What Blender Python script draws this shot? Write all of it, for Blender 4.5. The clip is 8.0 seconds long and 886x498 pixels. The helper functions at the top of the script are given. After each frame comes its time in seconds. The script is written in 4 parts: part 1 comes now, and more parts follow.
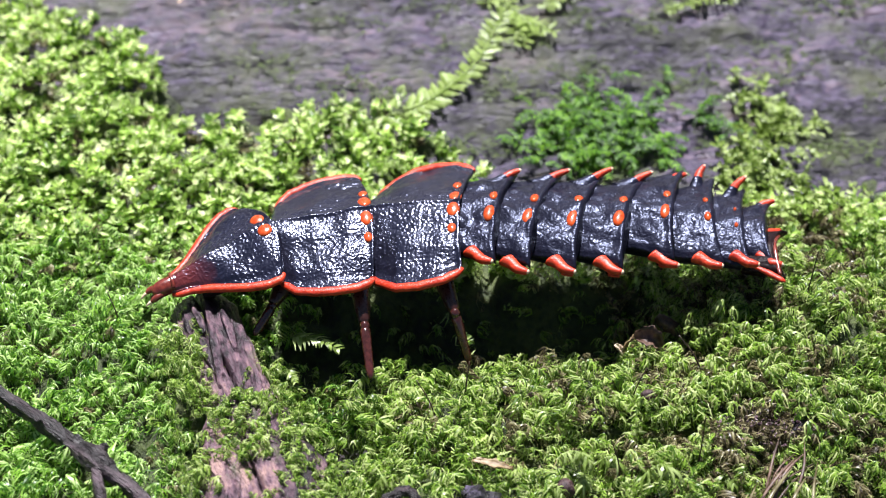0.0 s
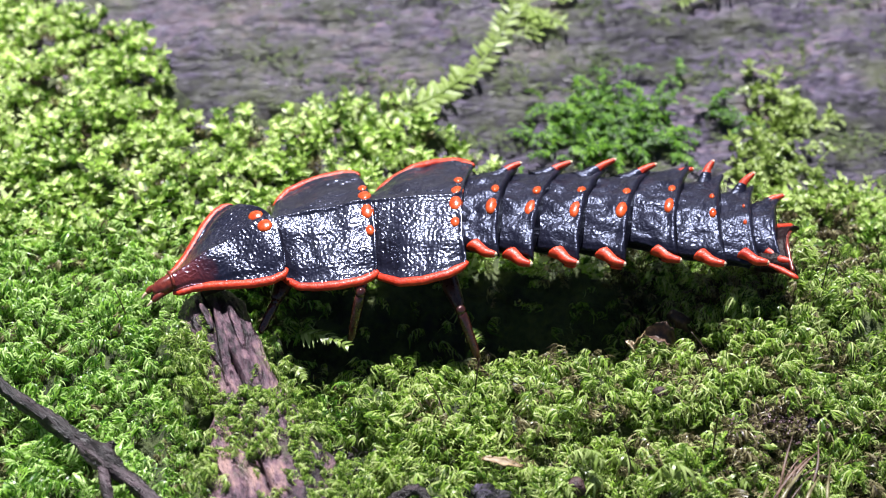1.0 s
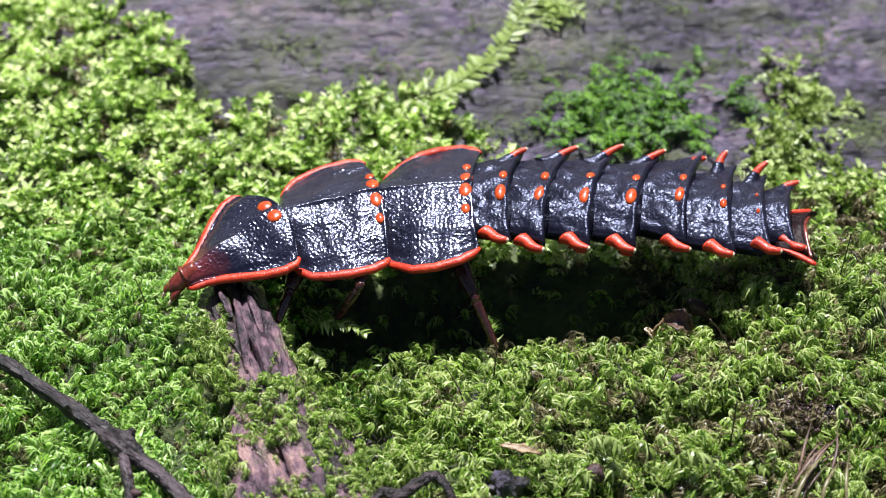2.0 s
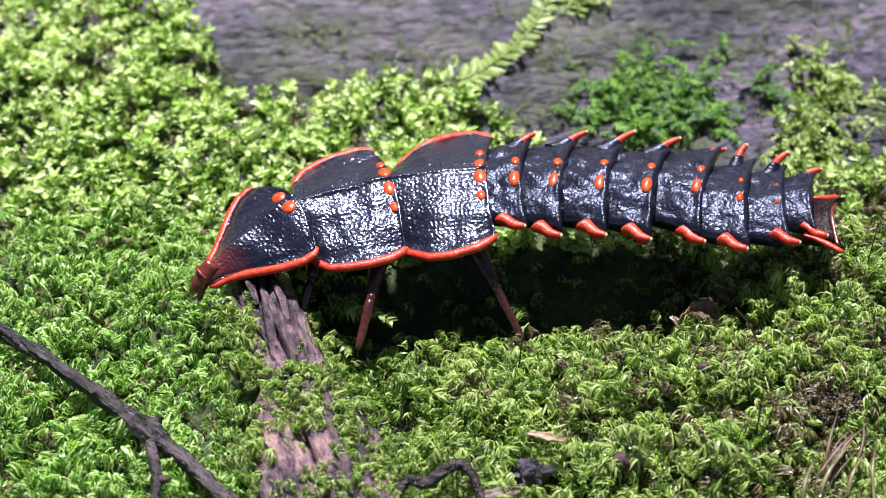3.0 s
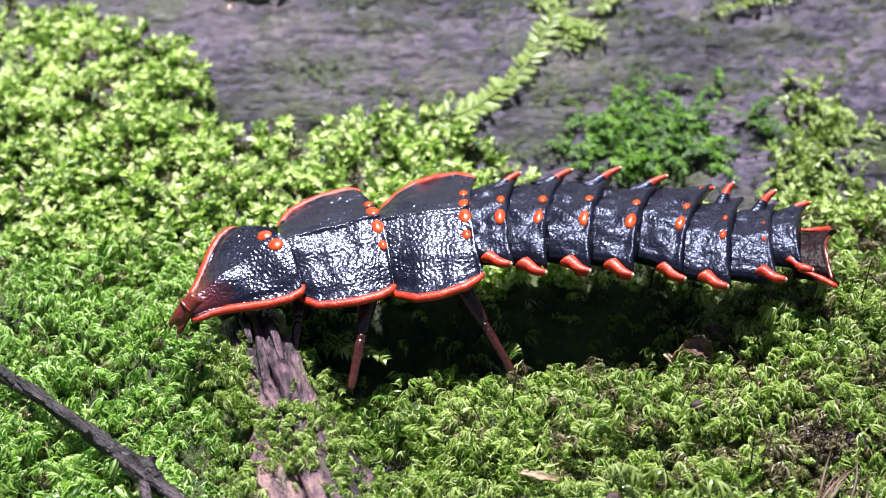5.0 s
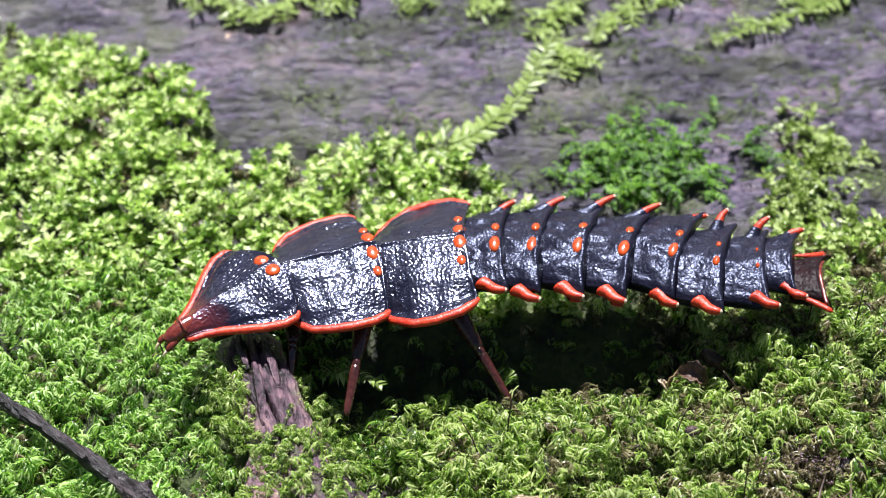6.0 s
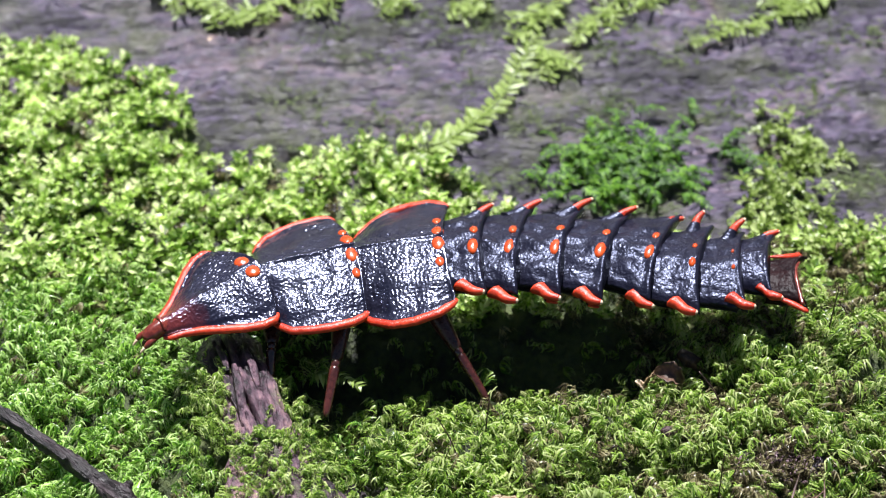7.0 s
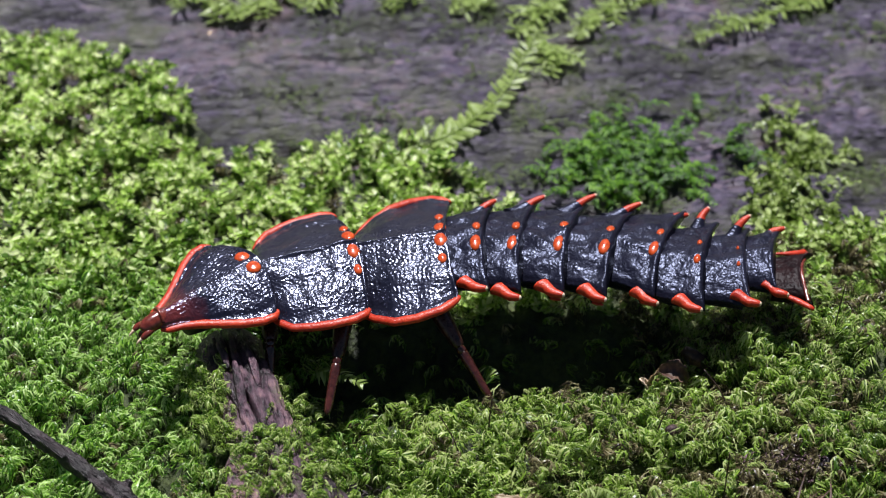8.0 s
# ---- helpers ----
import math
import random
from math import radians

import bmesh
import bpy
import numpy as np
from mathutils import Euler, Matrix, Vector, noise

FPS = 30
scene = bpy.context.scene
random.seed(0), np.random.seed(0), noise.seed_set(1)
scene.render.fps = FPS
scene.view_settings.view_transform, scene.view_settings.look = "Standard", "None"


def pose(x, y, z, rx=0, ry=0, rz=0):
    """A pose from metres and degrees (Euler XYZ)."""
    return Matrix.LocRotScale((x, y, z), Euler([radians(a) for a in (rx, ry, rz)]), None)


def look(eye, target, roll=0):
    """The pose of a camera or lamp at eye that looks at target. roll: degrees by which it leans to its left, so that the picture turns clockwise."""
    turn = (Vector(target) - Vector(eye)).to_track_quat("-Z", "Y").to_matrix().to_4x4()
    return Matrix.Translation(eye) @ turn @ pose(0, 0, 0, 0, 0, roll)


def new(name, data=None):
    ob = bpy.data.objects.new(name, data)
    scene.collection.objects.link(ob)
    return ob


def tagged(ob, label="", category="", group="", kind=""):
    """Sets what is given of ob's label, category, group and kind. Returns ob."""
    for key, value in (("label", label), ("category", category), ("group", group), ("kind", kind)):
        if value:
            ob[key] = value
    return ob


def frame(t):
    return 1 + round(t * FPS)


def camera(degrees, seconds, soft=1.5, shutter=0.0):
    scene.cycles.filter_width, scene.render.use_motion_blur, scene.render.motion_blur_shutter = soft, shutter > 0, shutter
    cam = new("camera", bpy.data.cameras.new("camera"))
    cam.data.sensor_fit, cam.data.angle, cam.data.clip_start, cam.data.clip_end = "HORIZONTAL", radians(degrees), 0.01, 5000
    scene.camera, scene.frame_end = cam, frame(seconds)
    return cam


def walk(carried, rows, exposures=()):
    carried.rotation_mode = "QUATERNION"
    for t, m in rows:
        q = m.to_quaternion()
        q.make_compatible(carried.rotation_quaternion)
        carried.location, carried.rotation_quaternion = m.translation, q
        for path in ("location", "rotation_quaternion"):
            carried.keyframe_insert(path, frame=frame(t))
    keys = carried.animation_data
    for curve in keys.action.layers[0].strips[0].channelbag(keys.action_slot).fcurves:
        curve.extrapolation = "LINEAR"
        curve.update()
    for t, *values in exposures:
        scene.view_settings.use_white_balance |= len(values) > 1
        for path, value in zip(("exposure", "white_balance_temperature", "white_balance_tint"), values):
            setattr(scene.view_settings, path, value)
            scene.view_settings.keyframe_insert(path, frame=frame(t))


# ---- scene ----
MM = 0.001                      # all sizes below are in millimetres


def eye_pose(x, y, z, yaw, pitch, roll):
    return pose(x * MM, y * MM, z * MM, 90 - pitch, 0, -yaw) @ pose(0, 0, 0, 0, 0, roll)


cam = camera(34, 8.0, soft=1.05)
cam.data.dof.use_dof, cam.data.dof.focus_distance, cam.data.dof.aperture_fstop = True, 0.1185, 42
PATH = [
    (0.0, eye_pose(-2.26, -102.48, 84.59, 4.034, 38.721, 1.645)),
    (0.5, eye_pose(-1.89, -102.27, 84.34, 3.455, 38.745, 1.257)),
    (1.0, eye_pose(-1.90, -101.35, 84.19, 3.378, 39.095, 1.178)),
    (1.5, eye_pose(-1.76, -101.79, 84.00, 2.954, 39.151, 0.766)),
    (3.0, eye_pose(-2.34, -101.67, 84.23, 1.402, 39.977, -0.089)),
    (3.5, eye_pose(-1.86, -100.95, 84.45, 0.950, 40.007, -0.442)),
    (4.0, eye_pose(-1.66, -101.38, 84.81, 0.851, 39.731, -0.450)),
    (4.5, eye_pose(-1.44, -100.87, 85.33, 1.010, 39.607, -0.492)),
    (6.0, eye_pose(-0.83, -101.86, 85.64, 1.046, 37.913, -0.478)),
    (6.5, eye_pose(-0.72, -102.29, 85.96, 1.390, 37.769, -0.301)),
    (7.0, eye_pose(0.07, -102.58, 86.47, 1.569, 37.940, -0.224)),
    (7.5, eye_pose(-0.13, -102.12, 85.69, 1.763, 37.894, -0.102)),
    (8.0, eye_pose(-0.21, -101.53, 85.83, 1.627, 38.146, -0.109)),
]
walk(cam, PATH, exposures=[(0.0, 1.24), (0.5, 1.24), (1.0, 1.18), (1.5, 1.05), (3.0, 1.16), (3.5, 1.18), (4.5, 1.22), (6.5, 1.22), (7.0, 1.18), (7.5, 1.14), (7.75, 1.08), (8.0, 0.5)])

# ---- light: low cool sky and one hard light from above and behind the animal ----
world = bpy.data.worlds.new("sky")
world.use_nodes = True
scene.world = world
sky = world.node_tree.nodes.new("ShaderNodeTexSky")
sky.sky_type, sky.sun_disc = "NISHITA", False
SUN_DIR = Vector((-0.03, 0.34, 0.92)).normalized()
sky.sun_elevation = math.asin(SUN_DIR.z)
sky.sun_rotation = math.atan2(SUN_DIR.x, SUN_DIR.y)
world.node_tree.links.new(sky.outputs[0], world.node_tree.nodes["Background"].inputs[0])
world.node_tree.nodes["Background"].inputs[1].default_value = 0.032
sun = new("sun", bpy.data.lights.new("sun", "SUN"))
sun.data.energy, sun.data.angle, sun.data.color = 5.0, radians(3.0), (0.98, 0.96, 1.0)
sun.matrix_world = look(SUN_DIR, (0, 0, 0))


# ---- materials ----
def node(tree, kind, **values):
    n = tree.nodes.new(kind)
    for key, value in values.items():
        n.inputs[key.replace("_", " ")].default_value = value
    return n


def ramp(tree, stops):
    n = tree.nodes.new("ShaderNodeValToRGB")
    while len(n.color_ramp.elements) < len(stops):
        n.color_ramp.elements.new(0.5)
    for e, (at, colour) in zip(n.color_ramp.elements, stops):
        e.position, e.color = at, (*colour, 1)
    return n


def surface(name, coarse, fine, stops, rough=(0.5, 0.7), bump=0.3, bump_size=None, stretch=(1, 1, 1), coat=0.0, spec=0.5, islands=0.0, through_light=0.0, depth=0.05, bump_detail=5.0, tint=None, turn=0.0, ridged=False):
    """A material with two scales of variation; coarse and fine are sizes in millimetres."""
    m = bpy.data.materials.new(name)
    m.use_nodes = True
    tree = m.node_tree
    link = tree.links.new
    bsdf = tree.nodes["Principled BSDF"]
    place = tree.nodes.new("ShaderNodeTexCoord")
    mapped = tree.nodes.new("ShaderNodeMapping")
    mapped.inputs["Scale"].default_value = stretch
    mapped.inputs["Rotation"].default_value = (0, 0, radians(turn))
    link(place.outputs["Object"], mapped.inputs["Vector"])
    a = node(tree, "ShaderNodeTexNoise", Scale=1000.0 / coarse, Detail=4.0, Roughness=0.6)
    b = node(tree, "ShaderNodeTexNoise", Scale=1000.0 / fine, Detail=6.0, Roughness=0.65)
    for n in (a, b):
        link(mapped.outputs[0], n.inputs["Vector"])
    mix = tree.nodes.new("ShaderNodeMath")
    mix.operation = "ADD"
    half = tree.nodes.new("ShaderNodeMath")
    half.operation = "MULTIPLY_ADD"
    half.inputs[1].default_value, half.inputs[2].default_value = 0.9, -0.45
    link(b.outputs["Fac"], half.inputs[0])
    link(a.outputs["Fac"], mix.inputs[0])
    link(half.outputs[0], mix.inputs[1])
    value = mix.outputs[0]
    if islands:
        geo = tree.nodes.new("ShaderNodeNewGeometry")
        each = tree.nodes.new("ShaderNodeMath")
        each.operation = "MULTIPLY_ADD"
        each.inputs[1].default_value = islands
        each.inputs[2].default_value = -islands / 2
        link(geo.outputs["Random Per Island"], each.inputs[0])
        total = tree.nodes.new("ShaderNodeMath")
        total.operation = "ADD"
        link(value, total.inputs[0])
        link(each.outputs[0], total.inputs[1])
        value = total.outputs[0]
    colours = ramp(tree, stops)
    link(value, colours.inputs[0])
    link(colours.outputs[0], bsdf.inputs["Base Color"])
    gloss = node(tree, "ShaderNodeMapRange", To_Min=rough[0], To_Max=rough[1], From_Min=0.3, From_Max=0.7)
    link(b.outputs["Fac"], gloss.inputs["Value"])
    link(gloss.outputs[0], bsdf.inputs["Roughness"])
    bsdf.inputs["Specular IOR Level"].default_value = spec
    if tint:
        bsdf.inputs["Specular Tint"].default_value = (*tint, 1)
    bsdf.inputs["Coat Weight"].default_value = coat
    bsdf.inputs["Coat Roughness"].default_value = 0.12
    if bump:
        relief = node(tree, "ShaderNodeBump", Strength=bump, Distance=depth * MM)
        grain = node(tree, "ShaderNodeTexNoise", Scale=1000.0 / (bump_size or fine), Detail=bump_detail, Roughness=0.6)
        link(mapped.outputs[0], grain.inputs["Vector"])
        height = grain.outputs["Fac"]
        if ridged:                  # worm-like ridges along the noise's middle level
            for operation, value in (("SUBTRACT", 0.5), ("ABSOLUTE", 0), ("MULTIPLY", -4.0)):
                n = tree.nodes.new("ShaderNodeMath")
                n.operation = operation
                n.inputs[1].default_value = value
                link(height, n.inputs[0])
                height = n.outputs[0]
        link(height, relief.inputs["Height"])
        link(relief.outputs[0], bsdf.inputs["Normal"])
        link(relief.outputs[0], bsdf.inputs["Coat Normal"])
    if through_light:
        thin = tree.nodes.new("ShaderNodeBsdfTranslucent")
        both = tree.nodes.new("ShaderNodeMixShader")
        both.inputs[0].default_value = through_light
        link(colours.outputs[0], thin.inputs[0])
        link(bsdf.outputs[0], both.inputs[1])
        link(thin.outputs[0], both.inputs[2])
        link(both.outputs[0], tree.nodes["Material Output"].inputs[0])
    return m


SHELL = surface("black_cuticle", 3.0, 0.5, [(0.3, (0.005, 0.005, 0.01)), (0.7, (0.012, 0.012, 0.023))], (0.19, 0.27), bump=1.0, bump_size=0.25, spec=0.75, depth=0.006, bump_detail=0.6, tint=(0.66, 0.72, 1.0), ridged=True)
ABDOMEN_SHELL = surface("dull_black_cuticle", 3.0, 0.5, [(0.3, (0.005, 0.005, 0.01)), (0.7, (0.012, 0.012, 0.023))], (0.26, 0.38), bump=1.0, bump_size=0.45, spec=0.34, depth=0.03, bump_detail=1.5, tint=(0.6, 0.68, 1.0), ridged=True)
TAIL_SHELL = surface("brown_tail_cuticle", 2.0, 0.4, [(0.3, (0.005, 0.002, 0.003)), (0.7, (0.014, 0.004, 0.005))], (0.42, 0.55), bump=0.7, bump_size=0.35, spec=0.12, depth=0.06)
BELLY = surface("dark_belly", 2.0, 0.4, [(0.3, (0.006, 0.005, 0.005)), (0.7, (0.02, 0.012, 0.01))], (0.4, 0.55), bump=0.3)
RIM = surface("orange_red_rim", 2.0, 0.3, [(0.3, (0.34, 0.02, 0.008)), (0.7, (0.56, 0.05, 0.014))], (0.32, 0.48), bump=0.8, bump_size=0.3, spec=0.45, depth=0.08)
SPOT = surface("orange_spot", 1.2, 0.3, [(0.3, (0.36, 0.036, 0.007)), (0.7, (0.52, 0.075, 0.013))], (0.2, 0.3), bump=0.3, spec=0.5)
SNOUT = surface("red_brown_snout", 2.0, 0.35, [(0.3, (0.085, 0.014, 0.01)), (0.7, (0.2, 0.036, 0.022))], (0.13, 0.26), bump=0.5, spec=0.7)
LEG = surface("brown_leg", 2.5, 0.4, [(0.3, (0.016, 0.006, 0.005)), (0.7, (0.045, 0.013, 0.01))], (0.22, 0.36), bump=0.25)
TIBIA = surface("red_brown_tibia", 2.5, 0.4, [(0.3, (0.022, 0.006, 0.005)), (0.7, (0.07, 0.018, 0.014))], (0.1, 0.18), bump=0.2, spec=0.75)
PALE = surface("pale_tip", 1.0, 0.3, [(0.3, (0.6, 0.42, 0.28)), (0.7, (0.75, 0.6, 0.45))], (0.2, 0.3), bump=0.0)
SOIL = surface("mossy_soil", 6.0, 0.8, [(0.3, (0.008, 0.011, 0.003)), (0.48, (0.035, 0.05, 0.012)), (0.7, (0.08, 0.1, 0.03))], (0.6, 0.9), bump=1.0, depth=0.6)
BARK = surface("wet_grey_bark", 6.0, 0.7, [(0.37, (0.004, 0.003, 0.006)), (0.46, (0.025, 0.02, 0.034)), (0.56, (0.068, 0.052, 0.098)), (0.72, (0.16, 0.115, 0.15))], (0.35, 0.7), bump=1.0, bump_size=0.8, stretch=(0.3, 1, 1), depth=0.9, bump_detail=7.0)
STUMP = surface("weathered_purple_wood", 4.0, 0.6, [(0.37, (0.008, 0.005, 0.007)), (0.47, (0.05, 0.026, 0.038)), (0.58, (0.135, 0.074, 0.096)), (0.76, (0.31, 0.19, 0.17))], (0.35, 0.6), bump=1.0, bump_size=0.5, stretch=(0.5, 1, 1), depth=0.6)
TWIG = surface("dark_twig_bark", 3.0, 0.5, [(0.38, (0.004, 0.003, 0.003)), (0.52, (0.014, 0.009, 0.01)), (0.74, (0.1, 0.068, 0.08))], (0.35, 0.6), bump=1.0, bump_size=0.4, stretch=(0.14, 1, 1), depth=0.6)
LITTER = surface("dry_leaf_litter", 2.0, 0.4, [(0.3, (0.022, 0.012, 0.009)), (0.55, (0.075, 0.04, 0.026)), (0.75, (0.18, 0.11, 0.075))], (0.4, 0.65), bump=0.5)
STRAW = surface("straw", 2.0, 0.4, [(0.3, (0.12, 0.075, 0.03)), (0.7, (0.28, 0.2, 0.1))], (0.4, 0.6), bump=0.3)
SEED = surface("purple_brown_seed", 1.0, 0.3, [(0.3, (0.018, 0.009, 0.01)), (0.7, (0.075, 0.035, 0.035))], (0.45, 0.65), bump=0.9, depth=0.2)
CRUMBLE = surface("purple_rotten_wood", 1.5, 0.3, [(0.3, (0.03, 0.016, 0.021)), (0.5, (0.1, 0.06, 0.072)), (0.7, (0.25, 0.17, 0.18))], (0.18, 0.35), bump=0.8, islands=0.5, depth=0.15)
STALK = surface("dark_seta", 1.0, 0.3, [(0.3, (0.02, 0.012, 0.01)), (0.7, (0.06, 0.03, 0.02))], (0.4, 0.6), bump=0.0)


def stained(m, colour, size, low, high):
    """Lays uneven growth of algae over a material."""
    tree = m.node_tree
    place = next(n for n in tree.nodes if n.bl_idname == "ShaderNodeTexCoord")
    blot = node(tree, "ShaderNodeTexNoise", Scale=1000.0 / size, Detail=7.0, Roughness=0.7)
    tree.links.new(place.outputs["Object"], blot.inputs["Vector"])
    where = node(tree, "ShaderNodeMapRange", From_Min=low, From_Max=high, To_Min=0.0, To_Max=0.85)
    tree.links.new(blot.outputs["Fac"], where.inputs["Value"])
    mix = tree.nodes.new("ShaderNodeMix")
    mix.data_type = "RGBA"
    tree.links.new(where.outputs[0], mix.inputs["Factor"])
    base = tree.nodes["Principled BSDF"].inputs["Base Color"]
    tree.links.new(base.links[0].from_socket, mix.inputs["A"])
    mix.inputs["B"].default_value = (*colour, 1)
    tree.links.new(mix.outputs["Result"], base)


stained(BARK, (0.062, 0.07, 0.03), 11.0, 0.46, 0.64)
stained(BARK, (0.1, 0.05, 0.045), 17.0, 0.57, 0.74)
stained(STUMP, (0.1, 0.12, 0.05), 3.5, 0.56, 0.72)


def moss(name, deep, mid, pale, spread=0.55, gloss=(0.24, 0.4), thin=0.46):
    return surface(name, 9.0, 1.2, [(0.18, deep), (0.5, mid), (0.82, pale)], gloss, bump=0.15, islands=spread, through_light=thin, spec=0.42)


MOSS_FRONT = moss("curly_moss", (0.07, 0.15, 0.02), (0.36, 0.55, 0.08), (0.64, 0.72, 0.31), 1.0, (0.24, 0.4), 0.58)
MOSS_FRESH = moss("fresh_moss", (0.055, 0.16, 0.018), (0.31, 0.56, 0.065), (0.62, 0.8, 0.32), 1.0, (0.22, 0.38), 0.52)
MOSS_BACK = moss("leafy_moss", (0.09, 0.18, 0.025), (0.5, 0.71, 0.15), (0.83, 0.9, 0.5), 0.85, (0.25, 0.4), 0.56)
MOSS_PALE = moss("pale_moss", (0.12, 0.18, 0.03), (0.26, 0.37, 0.08), (0.5, 0.6, 0.24), 0.8)
MOSS_DARK = moss("dark_green_moss", (0.018, 0.06, 0.004), (0.065, 0.19, 0.007), (0.18, 0.37, 0.024), 0.8, (0.45, 0.6))
MOSS_FILM = moss("thin_bark_moss", (0.04, 0.065, 0.018), (0.09, 0.135, 0.035), (0.2, 0.26, 0.08), 0.6, (0.5, 0.7))
MOSS_BROWN = moss("dead_brown_moss", (0.035, 0.026, 0.014), (0.15, 0.125, 0.06), (0.36, 0.33, 0.17), 0.9)


# ---- mesh helpers ----
def mesh_of(name, verts, faces, material, smooth=True):
    """A mesh from vertices in millimetres."""
    me = bpy.data.meshes.new(name)
    me.from_pydata((np.asarray(verts, float) * MM).tolist(), [], [tuple(int(i) for i in f) for f in faces])
    me.materials.append(material)
    if smooth:
        me.polygons.foreach_set("use_smooth", [True] * len(me.polygons))
    me.update()
    return me


def part(name, data, parent, label="", m=None):
    ob = new(name, data)
    ob.parent = parent
    if m is not None:
        ob.matrix_basis = m
    return tagged(ob, label)


def at(x, y, z, rx=0, ry=0, rz=0):
    return pose(x * MM, y * MM, z * MM, rx, ry, rz)


def lathe(sections, sides=14):
    """A closed tube through sections of (centre, width axis, height axis)."""
    verts, faces = [], []
    for c, u, v in sections:
        for k in range(sides):
            a = 2 * math.pi * k / sides
            verts.append(np.asarray(c) + math.cos(a) * np.asarray(u) + math.sin(a) * np.asarray(v))
    n = len(sections)
    for i in range(n - 1):
        for k in range(sides):
            j = (k + 1) % sides
            faces.append((i * sides + k, i * sides + j, (i + 1) * sides + j, (i + 1) * sides + k))
    for i, flip in ((0, True), (n - 1, False)):
        verts.append(np.mean([verts[i * sides + k] for k in range(sides)], axis=0))
        tip = len(verts) - 1
        for k in range(sides):
            j = (k + 1) % sides
            faces.append((i * sides + j, i * sides + k, tip) if flip else (i * sides + k, i * sides + j, tip))
    return verts, faces


def tube(points, radii, sides=10, flat=1.0, wobble=0.0, rng=None):
    """A tapered tube along a curve; flat squeezes it in height."""
    p = np.asarray(points, float)
    d = np.gradient(p, axis=0)
    d /= np.linalg.norm(d, axis=1)[:, None]
    sections = []
    for c, t, r in zip(p, d, radii):
        side = np.cross(t, (0, 0, 1.0)) if abs(t[2]) < 0.95 else np.cross(t, (0, 1.0, 0))
        side /= np.linalg.norm(side)
        up = np.cross(side, t)
        sections.append((c, side * r, up * r * flat))
    verts, faces = lathe(sections, sides)
    if wobble:
        verts = [v + rng.normal(0, wobble, 3) for v in verts]
    return verts, faces


def smooth_curve(points, n):
    """Points of a Catmull-Rom curve."""
    p = np.asarray(points, float)
    q = np.vstack([2 * p[0] - p[1], p, 2 * p[-1] - p[-2]])
    out = []
    for s in np.linspace(0, len(p) - 1, n):
        i = min(int(s), len(p) - 2)
        f = s - i
        a, b, c, d = q[i:i + 4]
        out.append(0.5 * (2 * b + (c - a) * f + (2 * a - 5 * b + 4 * c - d) * f ** 2 + (3 * b - a - 3 * c + d) * f ** 3))
    return np.array(out)


def ripples(seed, size, count=14):
    """A smooth uneven height over x and y, about -1 to 1, with bumps of about that size."""
    r = np.random.default_rng(seed)
    k = r.normal(0, 1, (count, 2))
    k *= (2 * math.pi / size * r.uniform(0.6, 1.4, count) / np.linalg.norm(k, axis=1))[:, None]
    f = r.uniform(0, 6.28, count)
    return lambda x, y: sum(np.sin(k[i, 0] * x + k[i, 1] * y + f[i]) for i in range(count)) / math.sqrt(count * 1.2)


def step(a, b, v):
    s = np.clip((np.asarray(v, float) - a) / (b - a), 0, 1)
    return s * s * (3 - 2 * s)


BARE, COMB = ripples(37, 5.5), ripples(39, 7.0)
HUMMOCK, LUMP, CLUMP = ripples(3, 9.0), ripples(5, 3.6), ripples(6, 5.0)


# the first two sink and clear the moss to deepen the beetle's shade
GAPS = [(-6.8, -15.6, 2.2, 2.3, 1.0), (-2.6, -13.4, 2.6, 1.6, 0.9), (-20.8, -20.2, 2.2, 2.4, 1.0), (-4.4, -25.6, 1.5, 2.4, 1.0), (16.5, -23.0, 5.0, 1.3, 0.9), (23.5, -21.0, 1.8, 1.2, 0.8), (-4.5, -21.5, 1.6, 1.2, 0.7), (-33, -26, 2.2, 1.6, 0.8), (-27.5, -14.5, 1.8, 1.2, 0.6), (9.0, -25.0, 2.5, 1.0, 0.7), (36, -16, 1.8, 1.4, 0.7)]
brown_patch = lambda x, y: np.exp(-(((x - 30.0) / 2.8) ** 2 + ((y + 22.8) / 2.0) ** 2))


def gaps(x, y):
    """Dark hollows between the cushions and in the beetle's shade, 0 to 1."""
    return np.minimum(1, sum(a * np.exp(-((x - cx) / wx) ** 2 - ((y - cy) / wy) ** 2) for cx, cy, wx, wy, a in GAPS))


def terrain(x, y):
    """Height of the mossy ground, in millimetres."""
    x, y = np.asarray(x, float), np.asarray(y, float)
    near = 1 - step(60, 160, np.hypot(x, y))
    h = (0.7 * HUMMOCK(x, y) + 0.5 * LUMP(x, y)) * near
    # trough under the beetle, dug deep so its shade comes out darker
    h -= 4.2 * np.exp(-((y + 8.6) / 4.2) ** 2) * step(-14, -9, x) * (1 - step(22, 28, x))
    h += 1.1 * np.exp(-((y + 17.5) / 4.5) ** 2) * step(-2, 6, x) * (1 - step(40, 60, x))
    h += 1.6 * (1 - step(-30, -18, x)) * step(12, 24, y) * (1 - step(45, 70, y))
    h += 1.8 * step(26, 36, x) * (1 - step(55, 80, x)) * np.exp(-((y + 4) / 7.0) ** 2)
    h += 2.5 * np.exp(-((x - 36) / 6.5) ** 2 - ((y + 10.5) / 4.0) ** 2)
    h += 1.15 * CLUMP(x, y) * step(4, 12, y) * near
    h -= 2.2 * step(5, 13, x) * step(7, 12, y) * (1 - step(70, 110, y)) * near
    h += 0.9 * brown_patch(x, y) - 2.6 * gaps(x, y)
    h -= 1.5 * step(0.75, 1.5, -BARE(x, y)) * near * (1 - step(6, 12, y))
    h -= 0.16 * np.maximum(0, -26 - y) * near
